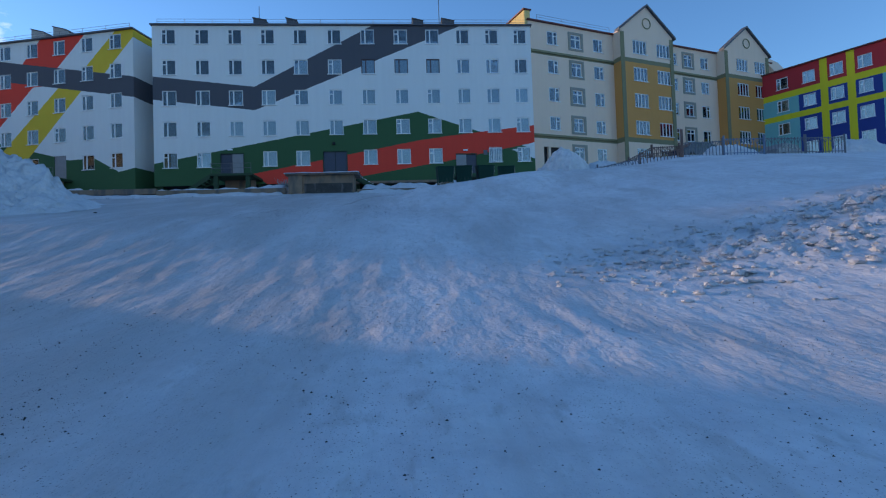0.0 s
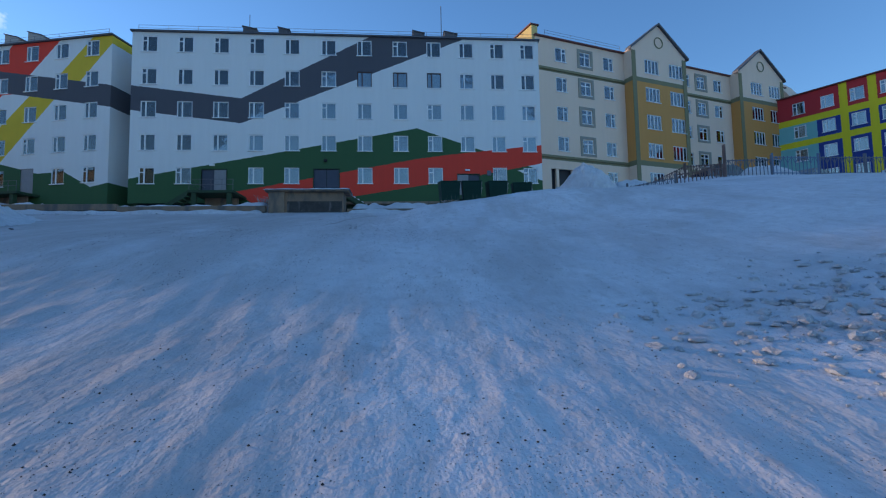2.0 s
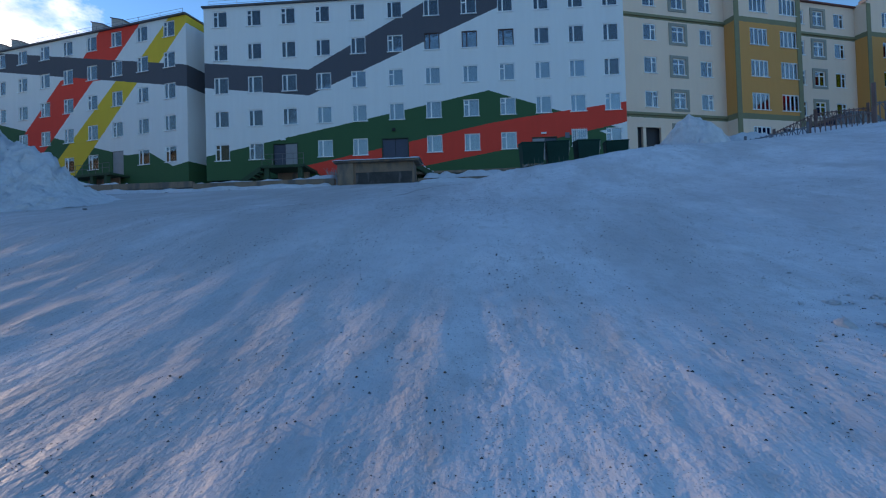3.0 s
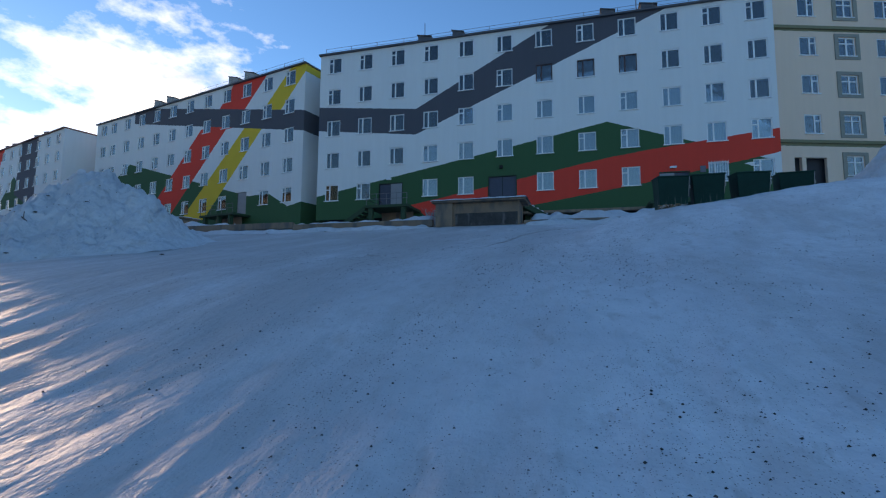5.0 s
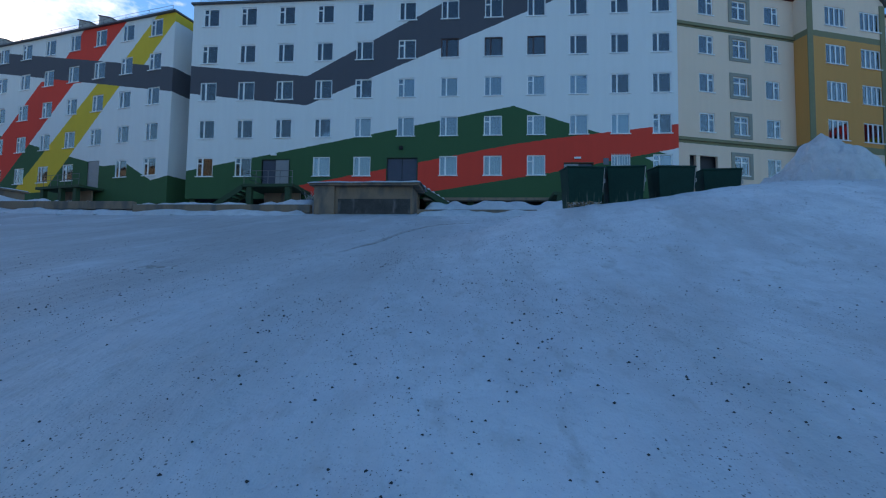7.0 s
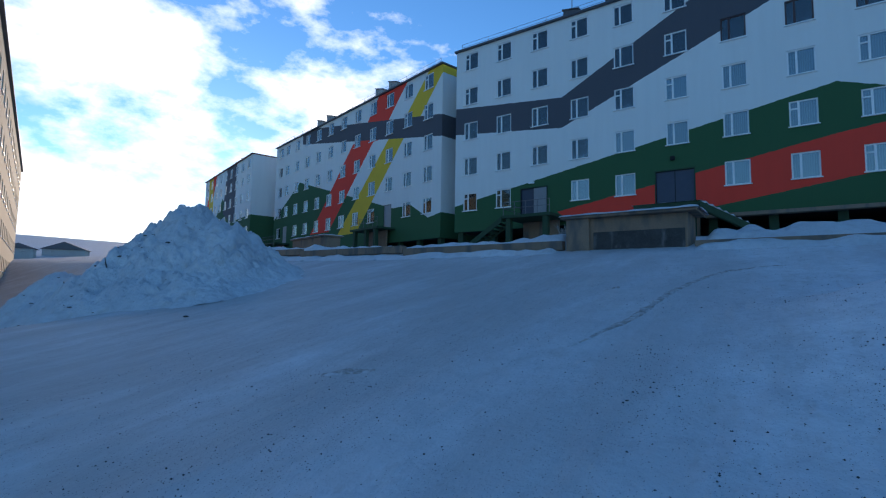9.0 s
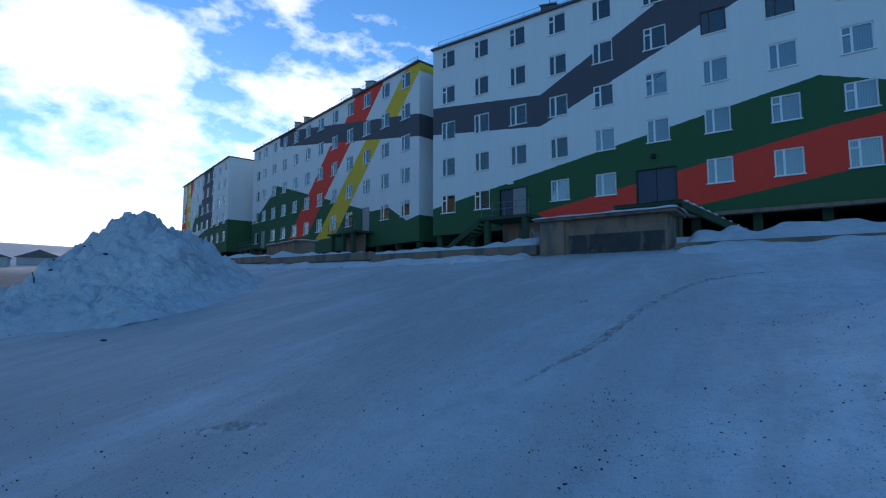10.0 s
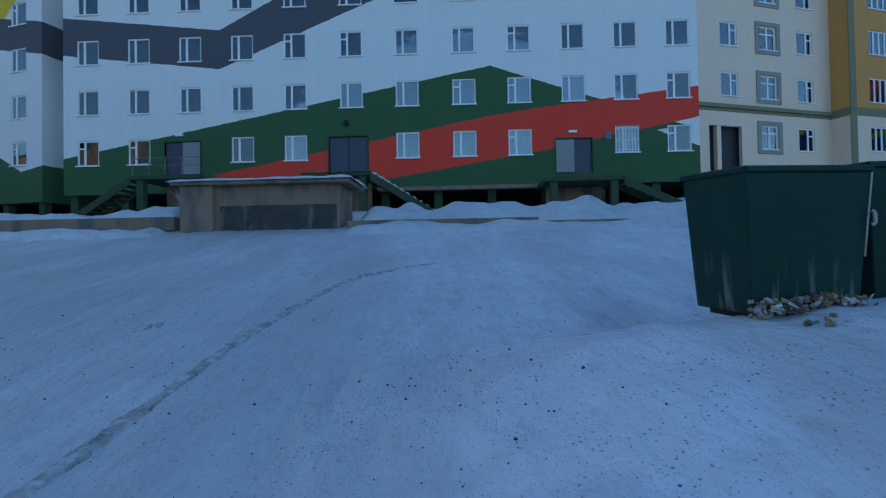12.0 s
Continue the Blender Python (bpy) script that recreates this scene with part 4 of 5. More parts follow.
def porch(x0, x1, y0, deck, steps_right, label, rail=True, snow=False):
    """A raised entrance deck on posts with a stair and a rail."""
    root = empty("entrance_porch", pose(0, 0, 0), label, "porch", "entrance porches")
    part("deck", boxes((x0, x1, y0, -0.02, deck - 0.2, deck), bevel=0.02), M_GREENPAINT, root)
    for x in (x0 + 0.4, x1 - 0.4):
        part("post", boxes((x - 0.17, x + 0.17, y0 + 0.1, y0 + 0.45, -0.4, deck - 0.2), bevel=0.02), M_GREENPAINT, root)
    part("back_wall", boxes((x0 + 0.4, x1 - 0.4, -0.9, -0.75, -0.3, deck - 0.2)), M_CONCRETE, root)
    sgn, xs = (1, x1) if steps_right else (-1, x0)
    n = 10
    run, drop = 0.30, (deck - 0.15) / n
    stair = part("stair", prism(bmesh.new(), [(xs, deck - 0.05), (xs, deck - 0.45), (xs + sgn * run * n, -0.15), (xs + sgn * run * n, 0.22)], y0 + 1.22, y0 + 1.3), M_GREENPAINT, root)
    for k in range(n):
        a, b = sorted((xs + sgn * run * k, xs + sgn * run * (k + 1)))
        part("step", boxes((a, b + 0.02, y0 + 0.003, y0 + 1.22, deck - drop * (k + 1) - 0.08, deck - drop * (k + 1))), M_GREENPAINT, stair)
    part("stringer", prism(bmesh.new(), [(xs, deck - 0.05), (xs, deck - 0.45), (xs + sgn * run * n, -0.15), (xs + sgn * run * n, 0.22)], y0 - 0.06, y0), M_GREENPAINT, stair)
    if snow:
        for k in range(n):
            a = xs + sgn * run * k
            part("step_snow", boxes((min(a, a + sgn * run), max(a, a + sgn * run), y0 - 0.05, y0 + 1.25, deck - drop * (k + 1), deck - drop * (k + 1) + 0.12), bevel=0.04), M_PILE, stair)
        snow_strip("deck_snow", x0 - 0.1, x1 + 0.1, y0 - 0.1, -0.1, deck, 0.12, 31.0, "", root, n=30)
    if rail:
        bm = bmesh.new()
        for k in range(5):
            x = x0 + 0.08 + (x1 - x0 - 0.16) * k / 4
            bar(bm, (x, y0 + 0.06, deck), (x, y0 + 0.06, deck + 0.85), 0.02, 5)
        for z in (0.45, 0.85):
            bar(bm, (x0 + 0.05, y0 + 0.06, deck + z), (x1 - 0.05, y0 + 0.06, deck + z), 0.02, 5)
            bar(bm, (x0 + 0.06, y0 + 0.06, deck + z), (x0 + 0.06, -0.05, deck + z), 0.02, 5)
        part("railing", bm, M_STEEL, root)
    return root


porch(4.6, 8.0, -3.2, 2.2, False, "green entrance porch on posts with a thin steel railing")
porch(13.0, 16.3, -3.4, 2.1, True, "green entrance porch whose deck and stair lie under snow", rail=False, snow=True)
porch(24.5, 28.1, -3.2, 1.65, True, "green concrete entrance porch with a stair", rail=False)
for near, far_ in ((6.4, 11.2), (29.8, 34.2)):
    pl = empty("entrance_porch", pose(-3.6 - LLEN * ca, 1.1 + LLEN * sa, 0, 0, 0, -13), "green entrance porch on posts of the striped block", "porch", "entrance porches")
    part("deck", boxes((lx(far_), lx(near), -2.0, -0.02, 2.75, 2.95), bevel=0.02), M_GREENPAINT, pl)
    for u in (near + 0.6, near + 2.2, far_ - 0.6):
        part("post", boxes((lx(u) - 0.17, lx(u) + 0.17, -1.9, -1.55, 0.0, 2.75), bevel=0.02), M_GREENPAINT, pl)
    part("back_wall", boxes((lx(far_ - 0.6), lx(near + 0.6), -0.6, -0.45, 0.0, 2.75)), M_CONCRETE, pl)
    for z in (0.45, 0.85):
        bm = bmesh.new()
        bar(bm, (lx(far_ - 0.1), -1.95, 2.95 + z), (lx(near + 0.1), -1.95, 2.95 + z), 0.02, 5)
        part("rail", bm, M_STEEL, pl)
    for k in range(7):
        x = lx(far_ - 0.1) + (far_ - near - 0.2) * k / 6
        bm = bmesh.new()
        bar(bm, (x, -1.95, 2.95), (x, -1.95, 3.8), 0.02, 5)
        part("baluster", bm, M_STEEL, pl)


# ---- waste containers ----
def container():
    root = empty("waste_container", pose(0, 0, 0), "dark green steel waste container with scuffed lower edges", "container", "waste containers")
    w, d, h, t = 0.75, 0.64, 0.86, 0.05
    bm = bmesh.new()
    lower = [(-w / 2 + t, -d / 2 + t), (w / 2 - t, -d / 2 + t), (w / 2 - t, d / 2 - t), (-w / 2 + t, d / 2 - t)]
    upper = [(-w / 2, -d / 2), (w / 2, -d / 2), (w / 2, d / 2), (-w / 2, d / 2)]
    zt = [h, h, h + 0.05, h + 0.05]
    lo = [bm.verts.new((x, y, 0.04)) for x, y in lower]
    hi = [bm.verts.new((x, y, z)) for (x, y), z in zip(upper, zt)]
    hin = [bm.verts.new((x * 0.95, y * 0.95, z)) for (x, y), z in zip(upper, zt)]
    lin = [bm.verts.new((x * 0.95, y * 0.95, 0.08)) for x, y in lower]
    bm.faces.new(lo[::-1])
    bm.faces.new(lin)
    for i in range(4):
        k = (i + 1) % 4
        bm.faces.new((lo[i], lo[k], hi[k], hi[i]))
        bm.faces.new((hi[i], hi[k], hin[k], hin[i]))
        bm.faces.new((hin[i], hin[k], lin[k], lin[i]))
    bmesh.ops.bevel(bm, geom=bm.edges[:], offset=0.008, segments=1, affect="EDGES")
    part("body", bm, M_BIN, root)
    bm = bmesh.new()
    for i in range(4):
        k = (i + 1) % 4
        bar(bm, (*upper[i], zt[i]), (*upper[k], zt[k]), 0.022, 6)
    part("rim", bm, M_BIN, root)
    bm = bmesh.new()
    bar(bm, (w / 2 + 0.002, -d / 2 - 0.002, h), (w / 2 - t * 0.6, -d / 2 + t * 0.6, 0.36), 0.007, 5)
    part("corner_weld", bm, M_RUST, root, "pale scuffed corner edge")
    bm = bmesh.new()
    loop = [(0.0, 0.62), (0.02, 0.61), (0.02, 0.55), (0.0, 0.54)]
    for (ax, az), (bx_, bz) in zip(loop, loop[1:]):
        bar(bm, (w / 2 - 0.012 + ax * 0.6, -d / 2 - 0.004 - ax * 0.4, az), (w / 2 - 0.012 + bx_ * 0.6, -d / 2 - 0.004 - bx_ * 0.4, bz), 0.010, 6)
    part("hook", bm, M_RUST, root, "scuffed lifting hook")
    for x in (-w / 2 + 0.15, w / 2 - 0.15):
        part("skid", boxes((x - 0.04, x + 0.04, -d / 2 + 0.1, d / 2 - 0.1, 0.0, 0.05)), M_DARK, root)
    return root


first = container()
spots = [(22.52, -23.07, 6), (23.40, -22.92, -3), (24.40, -22.82, 4), (25.46, -22.55, -5)]
for k, (x, y, a) in enumerate(spots):
    m = pose(x, y, min(-2.36, ground_height(x, y) - 0.03), 0, 0, a)
    if k == 0:
        first.matrix_basis = m
    else:
        copy_thing(first, m)


# ---- fence ----
def yard_fence(x0, y0, x1, y1, mat, label, group, sunk=0.0):
    """One length of steel fence: two posts, pickets, rails and a row of small arches."""
    root = empty("steel_fence", pose(0, 0, 0), label, "fence", group)
    n = 12
    z0, z1 = ground_height(x0, y0) - sunk, ground_height(x1, y1) - sunk
    for k in range(n + 1):
        f = k / n
        x, y, z = x0 + (x1 - x0) * f, y0 + (y1 - y0) * f, z0 + (z1 - z0) * f
        big = k in (0, n)
        bm = bmesh.new()
        bar(bm, (x, y, z - 0.3), (x, y, z + (1.08 if big else 0.95)), 0.045 if big else 0.018, 6)
        part("post" if big else "picket", bm, mat, root)
    for h in (0.2, 0.9):
        bm = bmesh.new()
        bar(bm, (x0, y0, z0 + h), (x1, y1, z1 + h), 0.022, 6)
        part("rail", bm, mat, root)
    for k in range(n // 2):
        fa, fb = k / (n / 2), (k + 1) / (n / 2)
        pts = []
        for q in range(7):
            f = fa + (fb - fa) * q / 6
            pts.append((x0 + (x1 - x0) * f, y0 + (y1 - y0) * f, z0 + (z1 - z0) * f + 0.62 + 0.26 * math.sin(math.pi * q / 6)))
        bm = bmesh.new()
        for a, b in zip(pts, pts[1:]):
            bar(bm, a, b, 0.014, 5)
        part("arch", bm, mat, root)
    return root


M_FENCEBROWN = material("fence_paint_rust_brown", (0.16, 0.085, 0.075), rough=0.6, stain=(0.08, 0.04, 0.03), stain_at=0.55)
M_FENCEBLUE = material("fence_paint_blue", (0.10, 0.17, 0.27), rough=0.55)
for k in range(6):
    xa = 30.2 + 2.2 * k
    yard_fence(xa, -21.8, xa + 2.14, -21.8, (M_FENCE, M_FENCEBROWN, M_FENCE, M_FENCEBLUE, M_FENCE, M_FENCE)[k], "grey steel yard fence with arched bars half buried in snow", "yard fence lengths", sunk=(0.62, 0.5, 0.2, 0.1, 0.1, 0.1)[k])
for k in range(4):
    ya = -21.5 + 2.35 * k
    yard_fence(34.62 - 0.22 * k, ya, 34.40 - 0.22 * k, ya + 2.28, M_FENCEBROWN, "rust-brown steel fence running back across the yard", "fence lengths across the yard", sunk=0.35)
gate_post = bmesh.new()
bar(gate_post, (34.6, -21.8, ground_height(34.6, -21.8) - 0.3), (34.6, -21.8, ground_height(34.6, -21.8) + 1.4), 0.07, 8)
tagged(part("fence_post", gate_post, M_FENCEBROWN), "tall rust-brown steel post at the fence corner", "post")

# a length of fence torn loose, lying against the heap
fallen = empty("fallen_fence", pose(0, 0, 0), "dark fence panel lying torn loose on the snow", "fence")
z_l, z_r = ground_height(28.3, -22.3), ground_height(30.1, -22.1)
for dz, r in ((0.10, 0.045), (0.17, 0.03)):
    bm = bmesh.new()
    bar(bm, (28.3, -22.35, z_l + dz + 0.12), (30.15, -22.15, z_r + dz), r, 6)
    part("rail", bm, M_FENCE, fallen)
for k in range(6):
    f = 0.25 + 0.13 * k
    x = 28.3 + 1.85 * f
    z = z_l + (z_r - z_l) * f + 0.15
    bm = bmesh.new()
    bar(bm, (x, -22.3, z), (x + 0.25, -22.1, z + 0.10 + 0.12 * f), 0.016, 5)
    part("picket", bm, M_FENCE, fallen)


# ---- grit scattered over the snow ----
rng = random.Random(9)
verts, faces = [], []
for k in range(80000):
    t = rng.random()
    x, y = rng.uniform(12.5, 28), -46 + 32 * t
    if rng.random() < 0.35:
        x = rng.gauss(20, 3.0)
    if rng.random() > 0.5 + 1.3 * noise.noise(Vector((x * 0.9, y * 0.6, 3.3))):
        continue
    s = 0.0036 + 0.010 * rng.random() ** 9
    if y > -25 and rng.random() < 0.6:
        continue
    z = ground_height(x, y) + lumps_at(x, y)
    b = len(verts)
    a = rng.uniform(0, 6.28)
    for dx, dy, dz in ((1, 0, 0), (-0.5, 0.8, 0), (-0.6, -0.7, 0), (0.1, 0, 0.8), (0, 0, -0.8)):
        c, sn = math.cos(a), math.sin(a)
        verts.append((x + s * (dx * c - dy * sn) * 1.2, y + s * (dx * sn + dy * c), z + s * dz))
    faces += [(b, b + 1, b + 3), (b + 1, b + 2, b + 3), (b + 2, b, b + 3), (b + 1, b, b + 4), (b + 2, b + 1, b + 4), (b, b + 2, b + 4)]
me = bpy.data.meshes.new("grit")
me.from_pydata(verts, [], faces)
me.materials.append(M_PEBBLE)
tagged(new("grit", me), "dark grit scattered over the packed snow", "grit", kind="stuff")


# ---- far end of the street ----


def small_house(x, y, w, d, h, turn, label):
    root = empty("small_house", pose(x, y, ground_height(x, y) - 0.3, 0, 0, turn), label, "house", "houses at the street's end")
    wall = part("wall", facade(boxes((0, w, 0.23, d, 0, h)), 0, w, 0, h, [(w * 0.2, w * 0.35, h * 0.4, h * 0.75), (w * 0.6, w * 0.75, h * 0.4, h * 0.75)]), M_FARWALL, root)
    part("roof", prism(bmesh.new(), [(-0.5, h), (w + 0.5, h), (w / 2, h + w * 0.22)], -0.5, d + 0.5), M_ROOF, root)
    return root


small_house(-138, 2, 6, 6, 3.2, 70, "small grey house with a pitched roof")
small_house(-150, 13, 10, 5, 2.2, 60, "long low shed with a dark roof")
small_house(-132, -3, 4, 4, 1.9, 80, "low blue-grey shed in the snow")
cool = bmesh.new()
rings = []
for k in range(9):
    f = k / 8
    r = 8.6 - 2.4 * f + 0.5 * f * f
    rings.append([cool.verts.new((r * math.cos(math.tau * q / 28), r * math.sin(math.tau * q / 28), 19 * f)) for q in range(28)])
for ra, rb in zip(rings, rings[1:]):
    for q in range(28):
        cool.faces.new((ra[q], ra[(q + 1) % 28], rb[(q + 1) % 28], rb[q]))
tower = part("cooling_tower", cool, material("weathered_tower_concrete", (0.24, 0.20, 0.17), rough=0.9), at=Matrix.Translation((-398, 194, ground_height(-398, 194) - 1)))
tagged(tower, "distant tapering grey cooling tower of a power plant", "cooling tower")


# ---- cars behind the fence ----
def car(x, y, turn, paint, label):
    root = empty("parked_car", pose(x, y, ground_height(x, y), 0, 0, turn), label, "car", "parked cars")
    side = [(-2.15, 0.32), (2.15, 0.32), (2.2, 0.75), (1.25, 0.95), (0.55, 1.42), (-1.1, 1.46), (-1.85, 1.0), (-2.2, 0.9)]
    bm = prism(bmesh.new(), side, -0.84, 0.84)
    bmesh.ops.bevel(bm, geom=bm.edges[:], offset=0.07, segments=2, affect="EDGES")
    body = part("body", bm, paint, root)
    glass = material("car_glass", (0.02, 0.025, 0.03), rough=0.08, spread=0.02, bump=0) if "car_glass" not in bpy.data.materials else bpy.data.materials["car_glass"]
    for s in (-1, 1):
        part("side_window", prism(bmesh.new(), [(-1.45, 1.0), (0.95, 1.0), (0.45, 1.34), (-1.0, 1.37)], s * 0.846, s * 0.856), glass, body)
    part("windscreen", prism(bmesh.new(), [(1.2, 1.0), (1.24, 1.0), (0.62, 1.40), (0.58, 1.40)], -0.68, 0.68), glass, body)
    for wx in (-1.35, 1.35):
        for s in (-1, 1):
            bm = bmesh.new()
            bar(bm, (wx, s * 0.68, 0.32), (wx, s * 0.87, 0.32), 0.32, 20)
            wheel = part("wheel", bm, M_DARK, root)
            bm = bmesh.new()
            bar(bm, (wx, s * 0.86, 0.32), (wx, s * 0.885, 0.32), 0.19, 14)
            part("rim", bm, M_STEEL, wheel)
    return root


car(43.5, -9.0, 12, material("dark_blue_car_paint", (0.012, 0.02, 0.05), rough=0.25, spread=0.05, bump=0), "dark blue car parked behind the yard fence")
car(52.5, -6.5, 20, material("grey_car_paint", (0.16, 0.17, 0.18), rough=0.3, spread=0.05, bump=0), "grey car parked behind the yard fence")


# ---- small fittings of the middle block ----
for x, z in ((6.6, 4.85), (27.9, 4.45)):
    part("door_lamp", boxes((x - 0.22, x + 0.22, -0.14, -0.004, z, z + 0.14), bevel=0.03), M_PVC, mid, "small white lamp over the door")
part("gate_lamp", boxes((15.7, 15.95, -0.2, -0.004, 5.2, 5.45), bevel=0.04), M_DARK, mid, "dark lamp over the gate")
part("notice_plate", boxes((29.6, 29.95, -0.05, -0.004, 4.05, 4.5), bevel=0.01), M_FENCE, mid, "grey notice plate")
bm = bmesh.new()
for k in range(8):
    bar(bm, (30.14 + 0.17 * k, -0.06, 3.3), (30.14 + 0.17 * k, -0.06, 4.8), 0.012, 5)
for z in (3.5, 4.0, 4.6):
    bar(bm, (30.08, -0.06, z), (31.4, -0.06, z), 0.012, 5)
part("window_grille", bm, M_PVC, mid, "white steel window grille")

# ---- bare frosted shrub beside the concrete box ----
rng = random.Random(17)
bm = bmesh.new()
for k in range(42):
    a, s = rng.uniform(0, math.tau), rng.uniform(0.15, 0.6)
    b0 = Vector((12.75 + 0.12 * math.cos(a), -12.2 + 0.12 * math.sin(a), ground_height(12.75, -12.2)))
    b1_ = b0 + Vector((s * 0.6 * math.cos(a), s * 0.6 * math.sin(a), rng.uniform(0.5, 0.9)))
    bar(bm, b0, b1_, 0.010, 4)
    for q in range(3):
        bar(bm, b0.lerp(b1_, 0.4 + 0.2 * q), b0.lerp(b1_, 0.6 + 0.2 * q) + Vector((rng.uniform(-0.2, 0.2), rng.uniform(-0.2, 0.2), 0.12)), 0.006, 4)
tagged(part("bare_shrub", bm, material("frosted_twig", (0.34, 0.33, 0.31), rough=0.9)), "bare frosted twigs growing beside the concrete box", "shrub")

# ---- wheel marks pressed into the snow ----
M_TRACK = material("gritty_brown_snow", (0.36, 0.325, 0.305), rough=0.85, spread=0.75, scale=9, fine=42, bump=1.0, stain=(0.60, 0.60, 0.62), stain_at=0.56)


def wheel_mark(points, width, seed, label):
    bm = bmesh.new()
    pts = [Vector((*p, 0)) for p in points]
    line = []
    for a, b, c, d in zip([pts[0]] + pts, pts, pts[1:], pts[2:] + [pts[-1]]):
        for q in range(24):
            t = q / 24
            line.append(0.5 * ((2 * b) + (c - a) * t + (2 * a - 5 * b + 4 * c - d) * t * t + (3 * b - a - 3 * c + d) * t * t * t))
    rows = []
    for k in range(len(line) - 1):
        dr = (line[k + 1] - line[k]).normalized()
        side = Vector((-dr.y, dr.x, 0))
        f = k / (len(line) - 1)
        w = width * (0.8 + 0.3 * noise.noise(Vector((k * 0.11, seed, 0))) + 0.15 * noise.noise(Vector((k * 0.4, seed, 3)))) * min(1.0, 8 * f, 8 * (1 - f))
        row = []
        for m_ in (-1, -0.5, 0, 0.5, 1):
            p = line[k] + side * (w * m_ + 0.03 * noise.noise(Vector((k * 0.5, m_, seed))))
            row.append(bm.verts.new((p.x, p.y, ground_height(p.x, p.y) + lumps_at(p.x, p.y) + (0.012 if abs(m_) < 1 else -0.012) + 0.008 * noise.noise(Vector((p.x * 14, p.y * 14, seed))))))
        rows.append(row)
    for ra, rb in zip(rows, rows[1:]):
        for q in range(4):
            bm.faces.new((ra[q], rb[q], rb[q + 1], ra[q + 1]))
    bmesh.ops.recalc_face_normals(bm, faces=bm.faces[:])
    tagged(part("wheel_mark", bm, M_TRACK), label, "wheel mark", "wheel marks")


wheel_mark([(18.05, -25.4), (18.37, -23.8), (18.44, -22.9), (18.5, -21.6), (18.75, -20.2), (19.15, -19.15), (20.2, -18.3)], 0.11, 3.0, "brownish gritty wheel mark curving over the packed snow")

wheel_mark([(17.16, -21.34), (17.30, -21.27), (17.46, -21.2)], 0.13, 8.0, "small brown patch of frozen dirt in the snow")
wheel_mark([(15.7, -27.3), (15.9, -27.15), (16.25, -26.9)], 0.15, 9.0, "small brown patch of frozen dirt in the snow")

# ---- broken lumps of snow on the sunny bank, dirt and sticks on the heap ----
rng = random.Random(23)


def lumps_mesh(name, spots, mat, label, flat=0.7):
    verts, faces = [], []
    base = bmesh.new()
    bmesh.ops.create_icosphere(base, subdivisions=1, radius=1.0)
    bv = [v.co.copy() for v in base.verts]
    bf = [[v.index for v in f.verts] for f in base.faces]
    base.free()
    for x, y, z, s in spots:
        o = len(verts)
        k = rng.uniform(0, 99)
        st = (rng.uniform(0.7, 1.4), rng.uniform(0.7, 1.4), rng.uniform(0.5, 1.0) * flat)
        for v in bv:
            r = s * (1 + 0.55 * noise.noise(v * 1.3 + Vector((k, 0, 0))))
            verts.append((x + v.x * r * st[0], y + v.y * r * st[1], z + v.z * r * st[2]))
        faces += [[i + o for i in f] for f in bf]
    me = bpy.data.meshes.new(name)
    me.from_pydata(verts, [], faces)
    me.materials.append(mat)
    tagged(new(name, me), label, "snow" if mat is M_PILE else "dirt", kind="stuff")


spots = []
for k in range(3600):
    x, y = rng.uniform(22.8, 34), rng.gauss(-36.7, 1.1)
    if rng.random() < smooth(22.5, 27, x):
        spots.append((x, y, ground_height(x, y) + lumps_at(x, y) + clods_at(x, y) + 0.01, 0.015 + 0.085 * rng.random() ** 3.5))
spots.append((29.2, -36.5, ground_height(29.2, -36.5) + 0.2, 0.17))
for k in range(160):
    x, y = rng.uniform(-8, 12), -14.3 - abs(rng.gauss(0, 0.35))
    spots.append((x, y, ground_height(x, y) + lumps_at(x, y) + 0.03, 0.03 + 0.09 * rng.random() ** 2))
lumps_mesh("snow_lumps", spots, M_PILE, "broken lumps of ploughed snow")

DG = bpy.context.evaluated_depsgraph_get()
spots = []
for k in range(150):
    x, y = rng.gauss(0.5, 2.6), rng.gauss(-24.2, 1.3)
    hit, place, *_ = scene.ray_cast(DG, Vector((x, y, 6)), Vector((0, 0, -1)))
    if hit:
        spots.append((x, y, place.z + 0.01, 0.015 + 0.06 * rng.random() ** 3))
M_DIRT = material("frozen_dirt", (0.07, 0.06, 0.055), rough=0.95)
lumps_mesh("dirt_crumbs", spots, M_DIRT, "dark frozen dirt crumbs on the snow heap", flat=0.6)
M_LITTER = material("torn_cardboard_and_paper", (0.3, 0.22, 0.15), rough=0.9, spread=0.2, fine=30)
lit_n, lit_l = M_LITTER.node_tree.nodes, M_LITTER.node_tree.links
lit_geo, lit_ramp = lit_n.new("ShaderNodeNewGeometry"), lit_n.new("ShaderNodeValToRGB")
lit_ramp.color_ramp.interpolation = "CONSTANT"
lit_e = lit_ramp.color_ramp.elements
lit_e[0].color, lit_e[1].position, lit_e[1].color = (0.24, 0.15, 0.085, 1), 0.35, (0.34, 0.24, 0.15, 1)
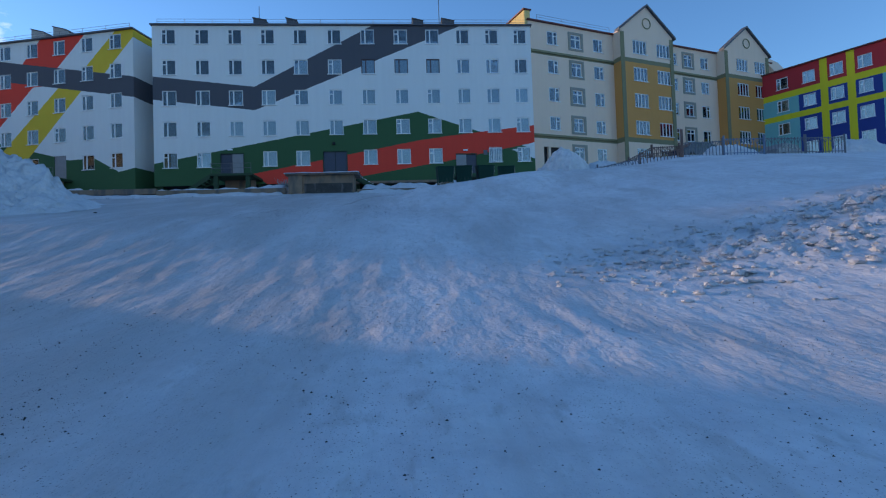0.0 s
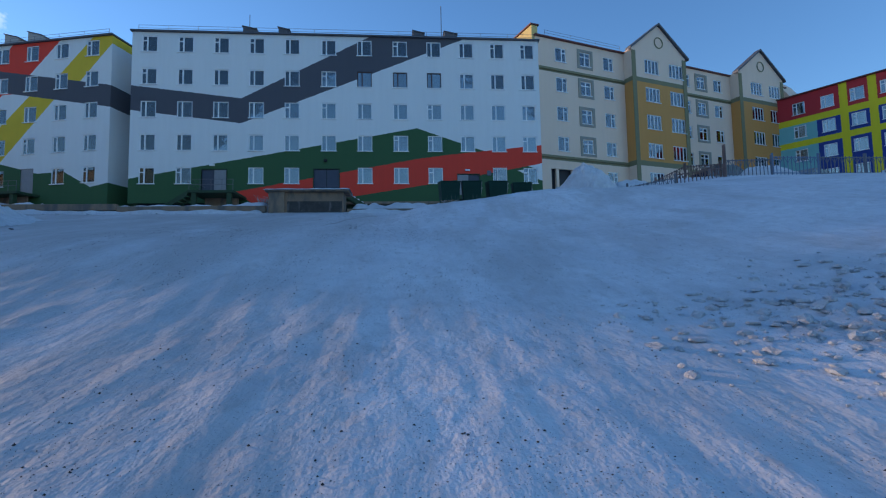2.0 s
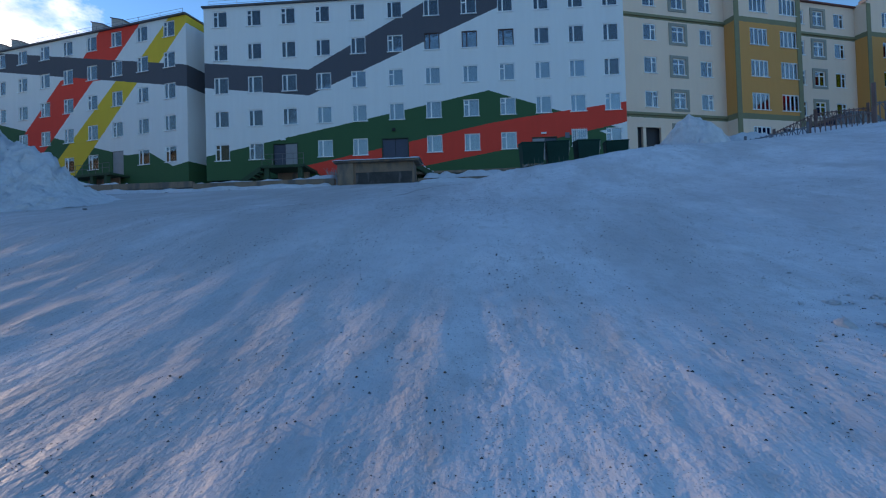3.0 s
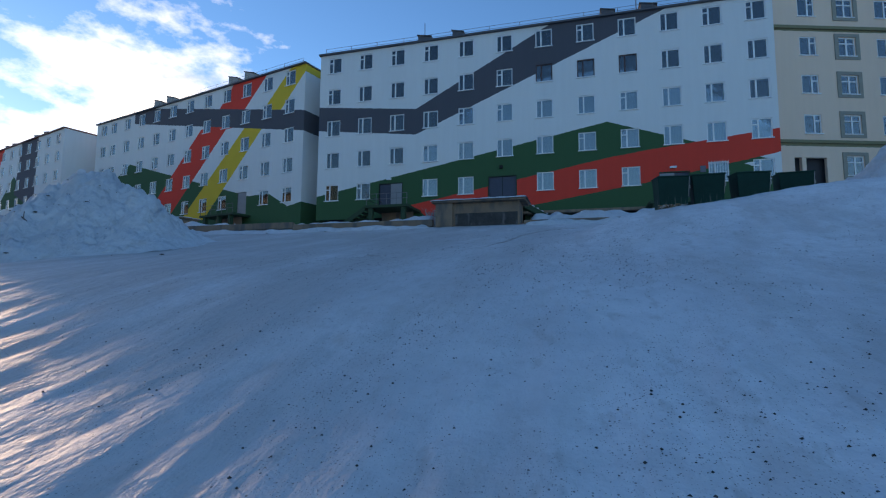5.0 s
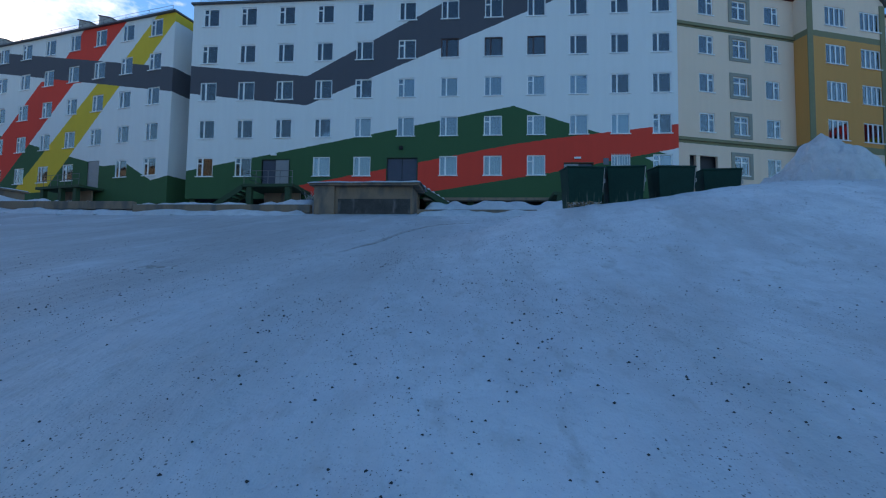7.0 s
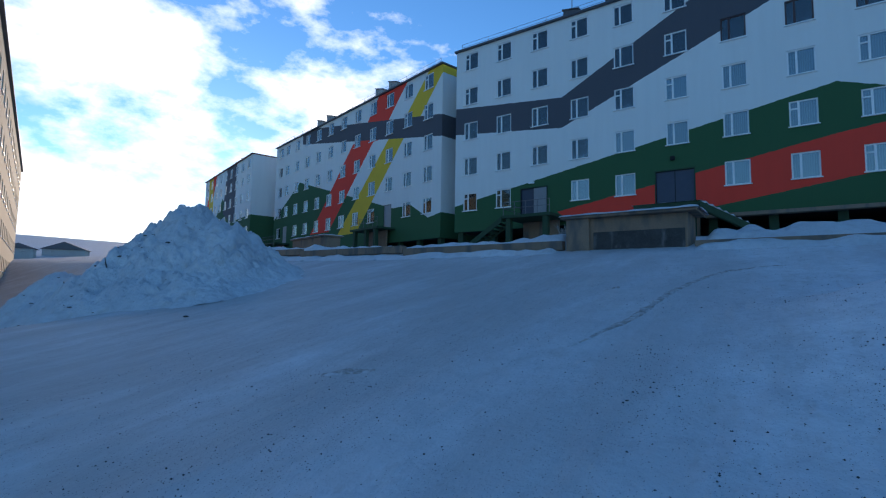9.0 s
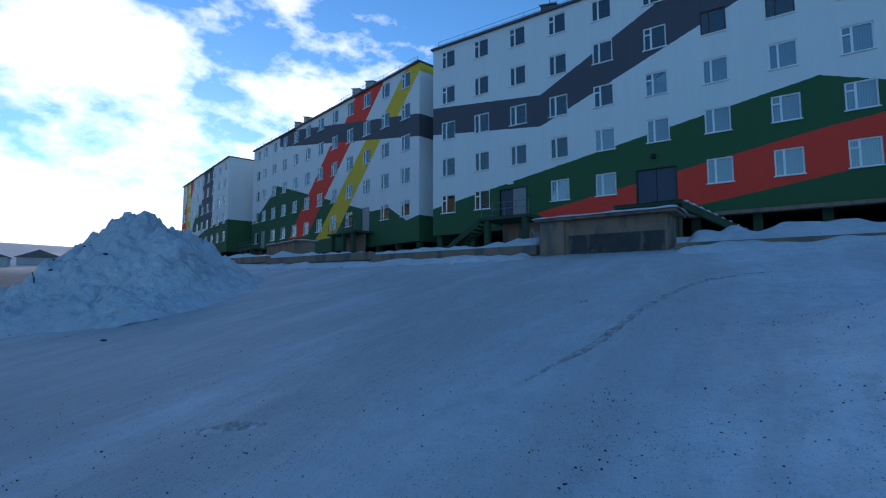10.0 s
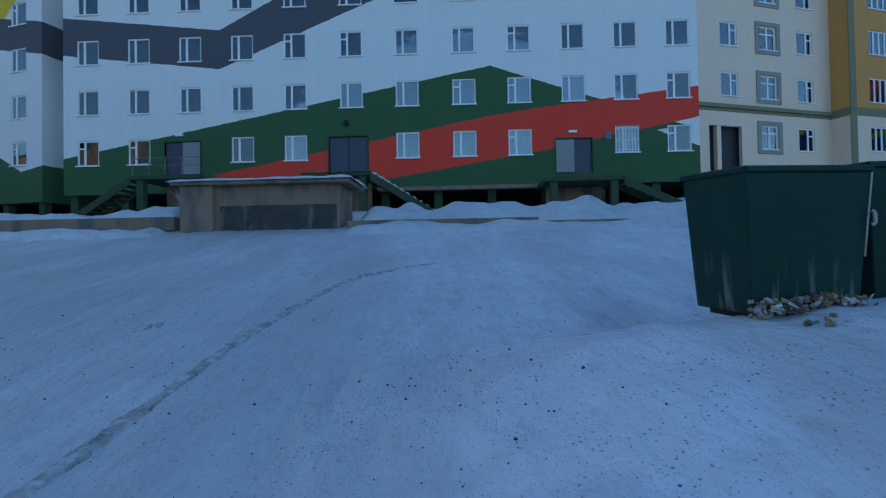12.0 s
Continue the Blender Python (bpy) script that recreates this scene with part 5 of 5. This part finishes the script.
for at, c in ((0.55, (0.38, 0.38, 0.39, 1)), (0.7, (0.10, 0.08, 0.07, 1)), (0.9, (0.5, 0.48, 0.46, 1))):
    lit_e.new(at).color = c
lit_l.new(lit_geo.outputs["Random Per Island"], lit_ramp.inputs["Fac"])
lit_l.new(lit_ramp.outputs["Color"], lit_n["Principled BSDF"].inputs["Base Color"])
bm = bmesh.new()
for k in range(150):
    f = rng.random()
    x, y = 22.20 + 0.62 * f + rng.gauss(0, 0.02), -23.41 + 0.065 * f - abs(rng.gauss(0, 0.045))
    if k > 140:
        x, y = 22.45 + rng.gauss(0, 0.1), -23.62 + rng.gauss(0, 0.04)
    lift = 0.01 + (0.10 * rng.random() * (1 - 0.6 * f) if k <= 140 else 0)
    made = bmesh.ops.create_cube(bm, size=1.0)
    sx_, sy_, sz_ = rng.uniform(0.015, 0.055), rng.uniform(0.012, 0.035), rng.uniform(0.004, 0.016)
    m = pose(x, y, ground_height(x, y) + lumps_at(x, y) + lift, rng.uniform(-50, 50), rng.uniform(-35, 35), rng.uniform(0, 180))
    for v in made["verts"]:
        v.co = m @ Vector((v.co.x * sx_, v.co.y * sy_ * rng.uniform(0.7, 1.2), v.co.z * sz_ * rng.uniform(0.6, 2.0)))
tagged(part("litter", bm, M_LITTER), "torn cardboard and frozen scraps piled along the container's foot", "litter", kind="stuff")
bm = bmesh.new()
for x, y, a, ln in ((-0.6, -25.3, 0.4, 0.9), (2.6, -25.0, 2.6, 0.6), (-2.4, -24.2, 1.1, 0.5)):
    hit, place, *_ = scene.ray_cast(DG, Vector((x, y, 6)), Vector((0, 0, -1)))
    z = place.z if hit else ground_height(x, y)
    p0 = Vector((x, y, z + 0.02))
    p1 = p0 + Vector((math.cos(a) * ln, math.sin(a) * ln * 0.4, 0.22))
    bar(bm, p0, p1, 0.022, 5)
    bar(bm, p0.lerp(p1, 0.5), p0.lerp(p1, 0.5) + Vector((0.18, -0.1, 0.2)), 0.014, 5)
    stick = part("stick", bm, M_DIRT)
    tagged(stick, "dark broken stick lying on the snow heap", "stick", "sticks on the heap")
    bm = bmesh.new()
bm.free()
